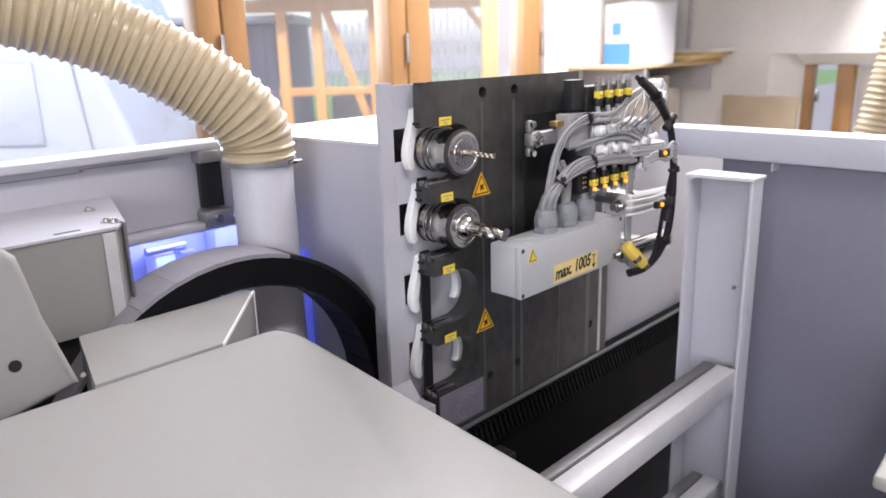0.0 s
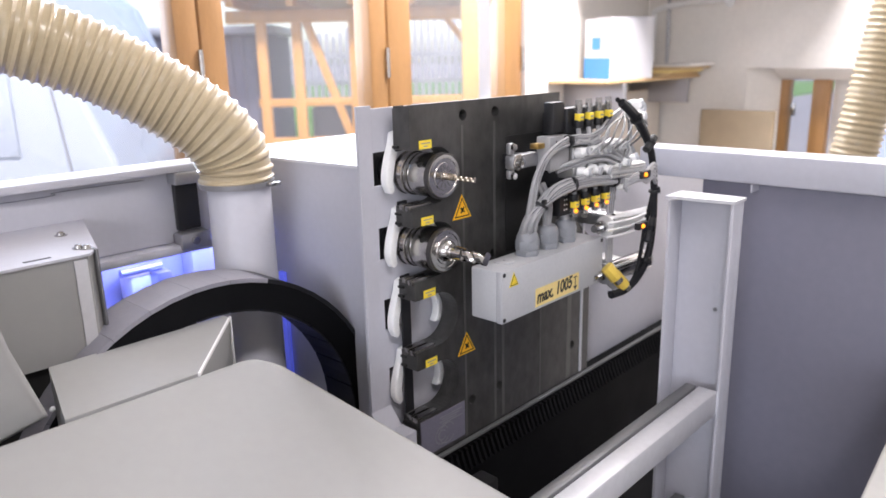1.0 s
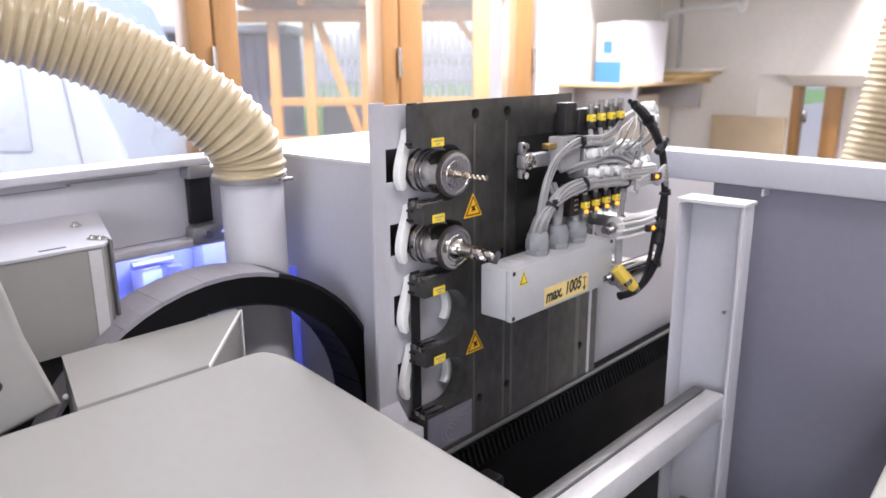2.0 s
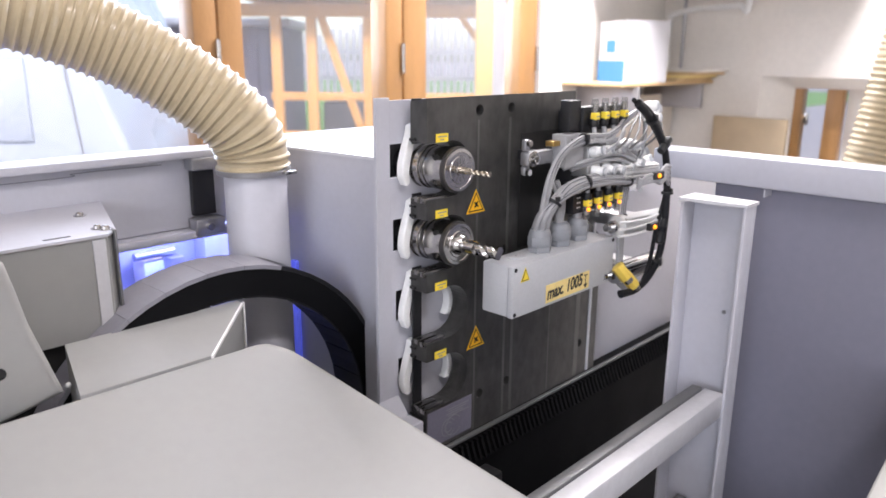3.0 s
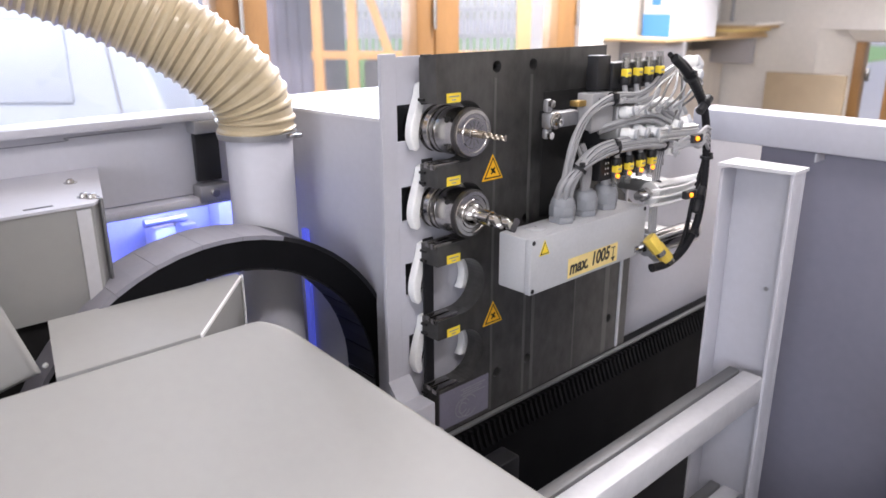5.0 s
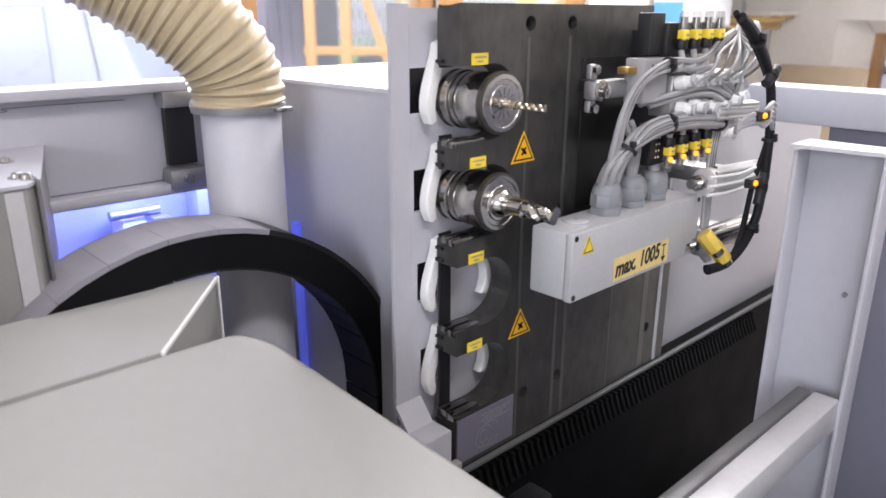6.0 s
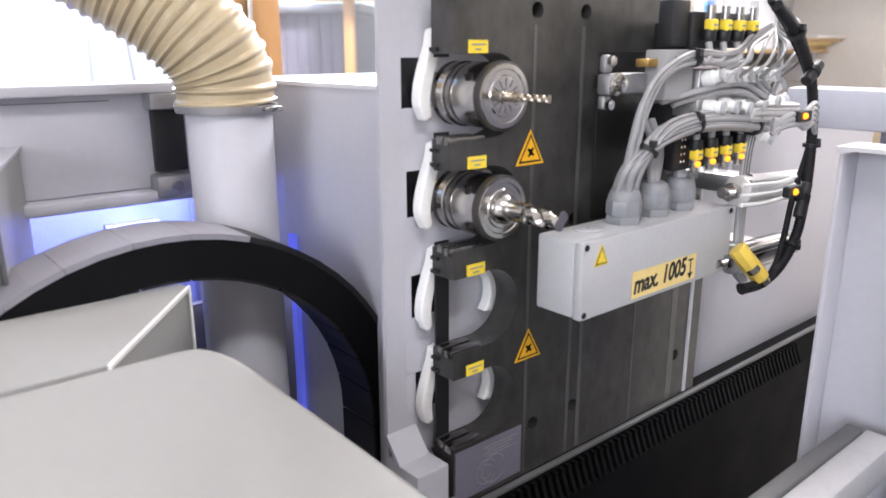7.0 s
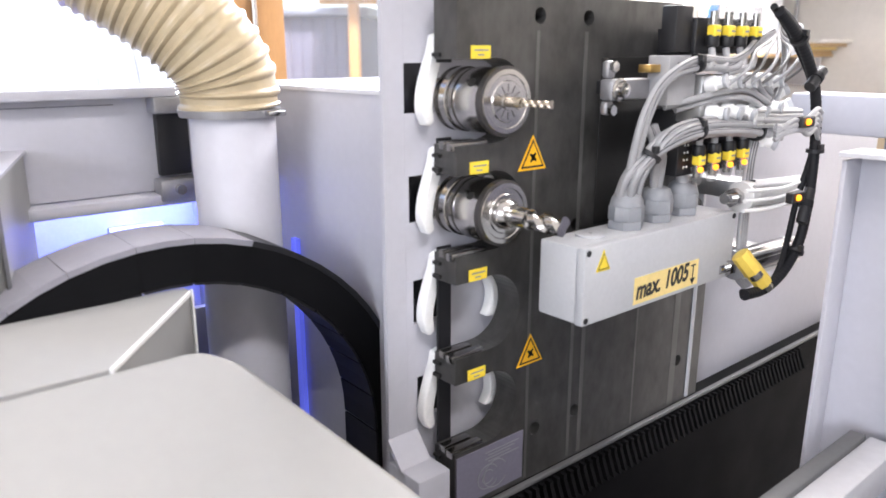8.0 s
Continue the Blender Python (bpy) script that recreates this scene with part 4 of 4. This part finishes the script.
# ---- air cylinders ----
def cylinder(p0, p1, r, label, dark=False):
    c = thing("air_cylinder", p0, label, "air cylinder", group="air cylinders")
    d = (Vector(p1) - Vector(p0)).normalized()
    rodpart("barrel", Vector(p0) + d * 0.02, Vector(p1) - d * 0.02, r, NUTSTEEL if dark else CYLALU, c, seg=24)
    for a, b in ((Vector(p0), Vector(p0) + d * 0.02), (Vector(p1) - d * 0.02, Vector(p1))):
        rodpart("end_cap", a, b, r * 1.03, GALV if dark else CYLALU, c, seg=24, bevel=0.002)
    rodpart("piston_rod", Vector(p0) - d * 0.035, p0, r * 0.35, CHROME, c)
    rodpart("rod_nut", Vector(p0) - d * 0.020, Vector(p0) - d * 0.008, r * 0.62, CHROME, c, seg=6)
    q = (Vector(p0) + Vector(p1)) / 2
    quick("rear_mount", (q.x - 0.02, q.y + r * 0.9, q.z - 0.012), (q.x + 0.02, 0.120, q.z + 0.012), ALU, c, 0.002)
    for s in (-1, -0.3, 0.4, 1):
        rodpart("tie_rod", Vector(p0) + d * 0.004 + Vector((0, -r * 0.8, r * 0.7 * s)), Vector(p1) - d * 0.004 + Vector((0, -r * 0.8, r * 0.7 * s)), 0.0028, ALU, c, seg=10)
    return c


cylinder((0.440, -0.006, -0.172), (0.596, -0.006, -0.181), 0.0190, "bright aluminium air cylinder beside the plate")
cylinder((0.440, -0.004, -0.076), (0.560, -0.004, -0.082), 0.0125, "bright aluminium air cylinder under the fittings")
cylinder((0.440, -0.006, -0.260), (0.590, -0.006, -0.264), 0.0185, "dull steel air cylinder low beside the plate", True)
BRASS = mat("yellow_brass", (0.80, 0.58, 0.10), 0.4, 0.2)
for p, q in (((0.412, -0.030, -0.235), (0.425, -0.044, -0.258)), ((0.428, -0.036, -0.252), (0.446, -0.048, -0.276))):
    b = thing("brass_fitting", p, "yellow brass air fitting with a silver nut", "air fitting", group="brass fittings")
    rodpart("body", p, q, 0.0115, BRASS, b, seg=8, bevel=0.001)
    rodpart("nut", Vector(q), Vector(q) + (Vector(q) - Vector(p)) * 0.3, 0.008, CHROME, b, seg=6)
for p in ((0.468, -0.068, -0.078), (0.463, -0.070, -0.167)):
    s = thing("position_sensor", p, "black position sensor with a lit amber indicator", "sensor", group="position sensors")
    bm = bmesh.new()
    box(bm, (p[0] - 0.010, p[1] + 0.001, p[2] - 0.007), (p[0] + 0.020, p[1] + 0.012, p[2] + 0.006), 0.002)
    part("case", bm, BLACK, s)
    bm = bmesh.new()
    bmesh.ops.create_uvsphere(bm, u_segments=12, v_segments=8, radius=0.0038, matrix=Matrix.Translation(p))
    part("indicator", bm, LEDAMBER, s, "glowing amber indicator", True)

# ---- black corrugated loom round the valve block ----
loom_pts = [(0.425, -0.040, 0.044), (0.452, -0.044, 0.026), (0.484, -0.046, 0.000), (0.518, -0.046, -0.040), (0.535, -0.046, -0.090), (0.541, -0.046, -0.140),
            (0.540, -0.046, -0.190), (0.530, -0.046, -0.235), (0.500, -0.046, -0.268), (0.455, -0.046, -0.284), (0.405, -0.046, -0.282)]
lp = smooth_path(loom_pts, 24)
for k, (off, r) in enumerate((((0, 0, 0), 0.0066), ((0.013, 0.006, 0.004), 0.0056), ((-0.004, 0.014, 0.012), 0.0040))):
    lm = thing("cable_loom", loom_pts[0], "black corrugated cable loom curving round the cylinders", "cable loom", group="black cable looms")
    bm = bmesh.new()
    pts = [p + Vector(off) * (0.5 + 0.5 * math.sin(i * 0.05)) for i, p in enumerate(lp)]
    sweep(bm, pts, [r * (1.0 + 0.05 * math.sin(i * 2.1)) for i in range(len(pts))], 14)
    part("corrugated_tube", bm, RUBBER, lm, round_shade=True)
for q, dd in (((0.466, -0.046, 0.016), (0.8, 0, -0.6)), ((0.541, -0.046, -0.120), (0, 0, 1)), ((0.522, -0.046, -0.248), (-0.5, 0, -0.8))):
    tie(q, dd, 0.0112, "black cable tie round the corrugated loom")
for a, b in (((0.520, -0.052, -0.020), (0.492, -0.052, -0.040)), ((0.520, -0.056, -0.165), (0.500, -0.060, -0.205))):
    cp = thing("cable_plug", a, "black cable plug beside the loom", "cable plug", group="black cable plugs")
    rodpart("shell", a, b, 0.0072, BLACK, cp, bevel=0.001)
    rodpart("grip_ring", Vector(a).lerp(Vector(b), 0.35), Vector(a).lerp(Vector(b), 0.55), 0.0085, RUBBER, cp)
for i in range(5):
    cable([(0.430, -0.048, -0.082 - 0.004 * i), (0.455, -0.058, -0.088 + 0.006 * (i % 3)), (0.485, -0.060, -0.074 - 0.005 * i), (0.512, -0.056, -0.066 - 0.006 * i), (0.536, -0.050, -0.072 - 0.008 * i)], 0.0032,
          "thin grey lead running to the black loom", group="thin grey leads")
for i in range(3):
    cable([(0.410, -0.030, -0.158 - 0.012 * i), (0.450, -0.032, -0.161 - 0.012 * i), (0.500, -0.032, -0.164 - 0.011 * i), (0.545, -0.034, -0.160 - 0.010 * i)], 0.0024,
          "pale grey air tube along a cylinder", WHITEPLASTIC, group="pale air tubes")

# ---- guide rail with ribbed bellows ----
assembly(1.0453, 1.0171, 1.0046, -0.0022, 0.0023, -0.0001)
rail = thing("guide_rail", (0.3, -0.02, -0.50), "black machine guide with ribbed bellows and bare ledge", "guide rail")
quick("ledge", (-0.02, -0.007, -0.4505), (0.92, -0.0005, -0.4455), STRIPGREY, rail, 0.001, "bare metal ledge")
# Bed and inner faces are near-black to paint the shade under the plate.
quick("bed", (-0.10, -0.004, -1.20), (0.92, 0.0, -0.500), SHADEBLACK, rail)
quick("inner_wall", (-0.10, -0.004, -0.4995), (0.92, 0.0, -0.4545), SHADEBLACK, rail)
quick("inner_floor", (-0.02, 0.0005, -0.4600), (0.92, 0.0175, -0.4475), SHADEBLACK, rail)
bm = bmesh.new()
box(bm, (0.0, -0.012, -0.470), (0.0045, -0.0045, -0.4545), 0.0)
rib0 = part("rib", bm, SHADEBLACK, rail)
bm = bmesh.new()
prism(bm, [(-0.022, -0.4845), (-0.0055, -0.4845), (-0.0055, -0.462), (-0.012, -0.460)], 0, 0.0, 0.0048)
rib1 = part("tooth", bm, SHADEBLACK, rail)
for i in range(1, 62):
    for o in (rib0, rib1):
        c = o.copy()
        scene.collection.objects.link(c)
        c.location = (o.location.x + 0.0108 * PLAN[0] * i, o.location.y, o.location.z)
quick("rail_block", (0.010, -0.078, -0.62), (0.048, -0.045, -0.470), BLACK, rail, 0.004, "black end block")

# ---- energy chain ----
assembly(0.94, 0.726, 0.94, -0.0251, 0.0345, 0.0018)
chain = thing("energy_chain", (-0.235, 0.2, -1.0), "black energy chain bent in an arch, grey cover plates", "energy chain")
CX, CZ, RO, RI, Y0, Y1 = -0.2212, -0.4570, 0.279, 0.238, 0.1756, 0.272
N = 15
for k in range(-3, N + 4):
    a0, a1 = math.pi - math.pi * k / N, math.pi - math.pi * (k + 1) / N

    def at(r, a):
        if a > math.pi:
            return (CX - r, CZ - (a - math.pi) * RO)
        if a < 0:
            return (CX + r, CZ + a * RO)
        return (CX + r * math.cos(a), CZ + r * math.sin(a))
    am = (a0 + a1) / 2
    quad = lambda r0, r1, s0, s1: [at(r0, s0), at(r1, s0), at(r1, (s0 + s1) / 2), at(r1, s1), at(r0, s1), at(r0, (s0 + s1) / 2)]
    bm = bmesh.new()
    prism(bm, quad(RI, RO - 0.002, a0 + 0.0, a1 - 0.003), 1, Y0, Y0 + 0.012)
    link = part("side_link", bm, SHADEBLACK, chain, "black plastic side link")
    bm = bmesh.new()
    prism(bm, quad(RI, RO - 0.002, a0 + 0.0, a1 - 0.003), 1, Y1 - 0.012, Y1)
    part("side_link", bm, BLACK, chain)
    bm = bmesh.new()
    e = -0.006 if k % 2 else 0.004
    prism(bm, quad(RO - 0.0019, RO + 0.004, a0 + e, a1 - e), 1, Y0 - 0.001, Y1 + 0.001)
    part("cover_plate", bm, CHAINGREY if k < 9 else BLACK, chain, "pale grey cover plate" if k < 9 else "")
    bm = bmesh.new()
    prism(bm, quad(RI - 0.003, RI - 0.0002, a0 - 0.006, a1 + 0.006), 1, Y0 + 0.002, Y1 - 0.002)
    part("inner_bar", bm, BLACK, chain)

# ---- lit compartment behind the rear guard ----
assembly(0.94, 0.96, 0.94, -0.0860, -0.1441, 0.0250)
lit = thing("lit_compartment", (0.0, 0.8, -0.40), "blue-lit metal fitting inside the machine opening", "machine part")
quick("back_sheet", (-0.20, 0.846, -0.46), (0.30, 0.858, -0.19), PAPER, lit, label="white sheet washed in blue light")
quick("end_post", (0.075, 0.80, -0.46), (0.142, 0.845, -0.19), LILAC, lit, 0.002)
quick("clamp_body", (-0.06, 0.79, -0.36), (0.00, 0.845, -0.305), WHITEPLASTIC, lit, 0.006)
rodpart("clamp_roll", (-0.08, 0.785, -0.292), (0.00, 0.785, -0.292), 0.008, GALV, lit)
quick("clamp_arm", (-0.02, 0.76, -0.42), (0.01, 0.80, -0.30), GALV, lit, 0.004)
strip = thing("blue_strip", (0.0, 0.70, -0.225), "glowing blue light strip under the guard", "light strip")
quick("strip", (-0.20, 0.700, -0.226), (0.12, 0.708, -0.218), LEDBLUE, strip)

# ---- workshop things behind the machine ----
assembly(0.9967, 1.0195, 0.9832, -0.0450, -0.0891, -0.0367)
shelf = thing("wall_shelf", (2.3, 1.1, -0.03), "plain pine shelf board on a white wall", "shelf")
quick("board", (2.08, 1.01, 0.016), (2.95, 1.298, 0.030), PINE, shelf, 0.004)
for x in (2.2, 2.8):
    quick("bracket", (x, 1.0, -0.10), (x + 0.02, 1.298, 0.0155), GALV, shelf, 0.002)
carton = thing("carton", (2.42, 1.05, 0.03), "white carton with a blue base stripe and blue emblem", "carton")
CROT = Matrix.Translation((2.37, 1.13, 0.03)) @ Matrix.Rotation(radians(-24), 4, "Z") @ Matrix.Diagonal((0.80, 0.80, 0.80, 1))


def carton_piece(name, lo, hi, material, parent, label="", bevel=0.0):
    bm = bmesh.new()
    box(bm, lo, hi, bevel)
    bmesh.ops.transform(bm, matrix=CROT, verts=bm.verts)
    return part(name, bm, material, parent, label)


carton_piece("case", (-0.14, -0.12, 0.0), (0.14, 0.12, 0.325), CARD, carton, bevel=0.004)
carton_piece("base_stripe", (-0.1415, -0.118, 0.002), (-0.1402, 0.118, 0.115), BLUECARD, carton, "blue printed stripe")
carton_piece("emblem", (-0.1415, -0.03, 0.16), (-0.1402, 0.045, 0.225), BLUECARD, carton, "plain blue printed emblem")
carton_piece("flap", (-0.142, -0.122, 0.3255), (0.142, 0.002, 0.330), CARD, carton)
br2 = random.Random(2)
for i in range(4):
    b = thing("loose_board", (2.75, 1.0, 0.03 + 0.014 * i), "thin sawn board stacked on the wall shelf", "board", group="boards on the shelf")
    quick("plank", (2.58 + 0.03 * i, 1.00 - 0.02 * i + br2.uniform(0, 0.02), 0.031 + 0.014 * i), (2.95, 1.15 + 0.04 * i, 0.043 + 0.014 * i), (PINE, TAPE, PINE, PLASTER)[i], b, 0.001)
pipe = thing("conduit", (2.93, 1.25, 0.06), "white-painted conduit pipe in the wall corner", "pipe")
bm = bmesh.new()
sweep(bm, smooth_path([(2.935, 1.255, 0.06), (2.935, 1.255, 0.30), (2.93, 1.24, 0.345), (2.93, 1.12, 0.37), (2.93, 0.92, 0.38), (2.93, 0.87, 0.42), (2.93, 0.86, 1.2)], 10), 0.014, 12)
part("tube", bm, WHITEPLASTIC, pipe, round_shade=True)
bm = bmesh.new()
sweep(bm, smooth_path([(2.935, 1.18, 0.06), (2.935, 1.18, 0.30), (2.935, 1.18, 0.6)], 6), 0.008, 10)
part("tube", bm, GALV, pipe, round_shade=True)
dk = thing("ceiling_duct", (2.2, 0.8, 0.55), "dull grey sheet-metal duct under the ceiling", "duct")
quick("duct", (2.25, 0.35, 0.46), (2.9, 1.28, 0.75), GALV, dk, 0.02)
panel = thing("chipboard_panel", (2.6, 0.5, FLOOR), "large brown chipboard panel leaning at the wall", "board")
quick("panel", (2.80, 0.60, FLOOR), (2.83, 0.93, -0.13), BOARD, panel, 0.002)
# Added panel in a wall tone; stands in for the plain wall here.
pb = thing("plain_wall_panel", (2.6, 0.9, FLOOR), "added pale panel standing in for plain wall below the shelf", "board")
quick("panel", (2.30, 1.20, FLOOR), (2.93, 1.22, -0.04), mat("plain_wall_tone", (0.70, 0.64, 0.57), 0.6, grain=0.10, scale=10, stretch=(6, 6, 0.6)), pb, 0.002)
# low opening in the east wall, with its window
nw = thing("window_4", (3.15, 0.2, -0.45), "small wooden window standing open in a wall opening", "window", kind="structure")
for y0, y1 in ((0.64, 0.68), (0.47, 0.54)):
    quick("stile", (3.10, y0, -0.45), (3.16, y1, 0.0), WOOD, nw, 0.004)
bm = bmesh.new()
prism(bm, [(2.961, 0.789), (3.199, 0.789), (3.199, 0.68), (3.10, 0.68)], 2, -0.449, 0.0545)
part("reveal", bm, PLASTER, nw, "splayed plaster reveal")
bm = bmesh.new()
prism(bm, [(2.961, 0.0544), (3.199, 0.0544), (3.199, 0.0), (3.10, 0.0)], 1, -0.749, 0.679)
part("lintel", bm, PLASTER, nw, "splayed plaster lintel")
quick("handle", (3.07, 0.605, -0.17), (3.098, 0.62, -0.11), CHROME, nw, 0.003)
p = quick("pane", (3.13, 0.541, -0.44), (3.136, 0.639, -0.001), GLASS, nw)
p.visible_shadow = False
quick("far_board", (3.17, -0.74, -0.449), (3.199, 0.469, -0.001), PLASTER, nw)
cloth = thing("blue_cloth", (3.02, 0.28, -0.45), "pale blue cloth hanging in the wall opening", "cloth")
bm = bmesh.new()
prism(bm, [(0.36, -0.45), (0.20, -0.45), (0.16, -0.02), (0.19, -0.02)], 0, 3.02, 3.03)
part("cloth", bm, mat("pale_blue_cloth", (0.42, 0.50, 0.75), 0.9), cloth)
assembly(1.0108, 0.9931, 0.996, -0.0789, -0.0386, -0.0337)
h2 = thing("suction_hose", (1.43, -0.09, FLOOR), "second beige ribbed suction hose hanging from the ceiling", "hose")
c2 = [Vector((1.49 + 0.13 * (FLOOR + 0.004 * k), -0.125 - 0.13 * (FLOOR + 0.004 * k), FLOOR + 0.004 * k)) for k in range(801)]
bm = bmesh.new()
sweep(bm, c2, [0.055 + 0.0034 * math.sin(k * 0.004 / 0.0155 * 2 * math.pi) for k in range(801)], 24)
part("ribbed_wall", bm, HOSE, h2, round_shade=True)
for a, b in ((0, 20), (780, 800)):
    rodpart("end_cuff", c2[a], c2[b], 0.062, GALV, h2, label="galvanised end cuff")
assembly(0.9967, 1.0195, 0.9832, -0.0450, -0.0891, -0.0367)
for i, (x, y) in enumerate(((-0.4, -1.6), (1.75, 0.2))):
    tl = thing("tube_light", (x, y, 1.7), "white ceiling fluorescent tube light", "ceiling light", group="ceiling tube lights")
    quick("housing", (x - 0.78, y - 0.06, 1.70), (x + 0.78, y + 0.06, 1.76), WHITEPLASTIC, tl, 0.004)
    rodpart("tube", (x - 0.75, y, 1.685), (x + 0.75, y, 1.685), 0.013, TUBE, tl)

# ---- outdoors ----
assembly(1.004, 0.9992, 0.9959, -0.1424, -0.1826, -0.0946)
structure("ground", [((-60, 1.56, -1.75), (120, 160, -1.65))], GRAVEL, "wet grey gravel yard", "ground")
lawn = structure("lawn", [((5.2, 8.9, -1.649), (40, 40, -1.60))], GRASS, "short green lawn behind the yard", "lawn")
VIEW = Matrix.Translation((-0.73, -0.70, 0.0)) @ Matrix.Rotation(radians(-46), 4, "Z")   # x across the view, y away from the machine


def yard(name, lo, hi, material, parent, bevel=0.0, label="", slant=None):
    bm = bmesh.new()
    box(bm, lo, hi, bevel)
    if slant:
        c = (Vector(lo) + Vector(hi)) / 2
        bmesh.ops.transform(bm, matrix=Matrix.Translation(c) @ Matrix.Rotation(radians(slant), 4, "Y") @ Matrix.Translation(-c), verts=bm.verts)
    bmesh.ops.transform(bm, matrix=VIEW, verts=bm.verts)
    return part(name, bm, material, parent, label, bevel > 0)


shed = thing("timber_shed", (4.9, 6.5, -1.65), "open carport of yellow-glazed timber posts and braces", "carport")
for x in (-1.92, -1.52, -0.88, 0.45):
    yard("post", (x - 0.055, 8.95, -1.65), (x + 0.055, 9.06, 0.66), TIMBER, shed, 0.006)
yard("top_beam", (-2.3, 8.94, 0.60), (3.4, 9.07, 0.74), TIMBER, shed, 0.006)
yard("top_beam", (-2.3, 10.9, 0.75), (3.4, 11.03, 0.90), TIMBER, shed, 0.006)
yard("mid_rail", (-2.0, 8.96, -0.33), (0.5, 9.05, -0.24), TIMBER, shed, 0.004)
yard("base_rail", (-2.0, 8.96, -0.80), (0.5, 9.05, -0.69), TIMBER, shed, 0.004)
yard("brace", (-1.22, 8.97, -0.80), (-1.13, 9.045, 0.66), TIMBER, shed, 0.004, slant=-19)
yard("brace", (-0.76, 8.97, 0.22), (-0.69, 9.045, 0.72), TIMBER, shed, 0.004, slant=38)
yard("brace", (0.25, 8.97, 0.22), (0.32, 9.045, 0.72), TIMBER, shed, 0.004, slant=-38)
for k in range(9):
    x = -2.2 + 0.65 * k
    yard("rafter", (x, 8.6, 0.76), (x + 0.08, 11.4, 0.86), TIMBER, shed, 0.004)
yard("roof_boards", (-2.4, 8.5, 0.865), (3.5, 11.5, 0.89), TIMBER, shed)
yp = thing("timber_post", (3.6, 3.9, -1.65), "broad yellow-painted timber post outside the window", "post")
yard("post", (0.22, 6.0, -1.65), (0.40, 6.16, 1.6), mat("bright_yellow_timber", (0.80, 0.52, 0.14), 0.5, grain=0.08, scale=6), yp, 0.01)
wp = thing("white_pillar", (3.9, 3.6, -1.65), "white rendered wall pillar outside the window", "pillar")
yard("pillar", (0.41, 6.05, -1.65), (0.78, 6.4, 1.6), RENDERED, wp, 0.01)
fence = thing("picket_fence", (9, 11, -1.6), "grey picket fence on the far bank", "fence")
for k in range(64):
    x = -3.2 + 0.13 * k
    yard("picket", (x, 15.0, -0.62 + 0.05 * math.sin(k * 0.7)), (x + 0.07, 15.03, 0.46 + 0.02 * k + 0.06 * math.sin(k * 1.7)), GALV, fence)
for z in (-0.3, 0.2):
    yard("rail", (-3.3, 15.035, z), (5.2, 15.07, z + 0.08), GALV, fence)
bank = thing("grass_bank", (7, 9, -1.6), "grass bank below the fence", "bank")
yard("bank", (-3.4, 14.2, -1.66), (6.0, 18.0, -0.62), GRASS, bank, 0.3)
lw = thing("garden_wall", (5.5, 7.5, -1.65), "low dark stone garden wall", "wall")
yard("wall", (-1.6, 10.2, -1.65), (0.4, 10.5, -0.42), GRAVEL, lw, 0.03)
ob_ = thing("dark_outbuilding", (3.2, 7.5, -1.65), "dark grey boarded outbuilding with a small roof", "outbuilding")
DARKWOOD = mat("dark_violet_boards", (0.16, 0.15, 0.20), 0.7, grain=0.15, scale=5, stretch=(6, 6, 0.5))
yard("wall", (-3.95, 9.6, -1.65), (-1.98, 11.0, 0.50), DARKWOOD, ob_, 0.01)
yard("roof", (-4.1, 9.4, 0.505), (-1.85, 11.2, 0.60), GALV, ob_, 0.01)
for k in range(14):
    yard("board", (-3.94 + 0.14 * k, 9.575, -1.6), (-3.82 + 0.14 * k, 9.598, 0.48), DARKWOOD, ob_, 0.004)

van = thing("panel_van", (1.2, 4.6, -1.65), "white panel van parked outside the window", "van")
bm = bmesh.new()
prism(bm, [(-5.2, -1.25), (-2.02, -1.25), (-1.98, -0.55), (-2.05, -0.35), (-2.42, 0.62), (-2.60, 0.78), (-5.2, 0.80)], 1, 5.0, 6.8)
bmesh.ops.bevel(bm, geom=[e for e in bm.edges if e.calc_face_angle(0) > 0.5], offset=0.05, segments=3, profile=0.5, affect="EDGES")
bmesh.ops.transform(bm, matrix=VIEW, verts=bm.verts)
body = part("body", bm, VANWHITE, van, round_shade=True)
yard("window_recess", (-3.55, 4.985, -0.36), (-2.62, 4.9995, 0.16), VANWHITE, van, 0.012, "flush side panel")
yard("door_gap", (-2.33, 4.990, -1.2), (-2.318, 4.9992, 0.45), GALV, van, slant=-6)
yard("door_handle", (-2.55, 4.97, -0.52), (-2.42, 4.999, -0.48), VANWHITE, van, 0.008)
for x in (-2.75, -4.6):
    bm = bmesh.new()
    rod(bm, (x, 4.98, -1.32), (x, 5.22, -1.32), 0.33, seg=28)
    bmesh.ops.transform(bm, matrix=VIEW, verts=bm.verts)
    wh = part("wheel", bm, RUBBER, van, "black tyre", True)
    bm = bmesh.new()
    rod(bm, (x, 4.965, -1.32), (x, 4.9795, -1.32), 0.20, seg=24)
    bmesh.ops.transform(bm, matrix=VIEW, verts=bm.verts)
    part("rim", bm, GALV, wh, "grey steel rim", True)
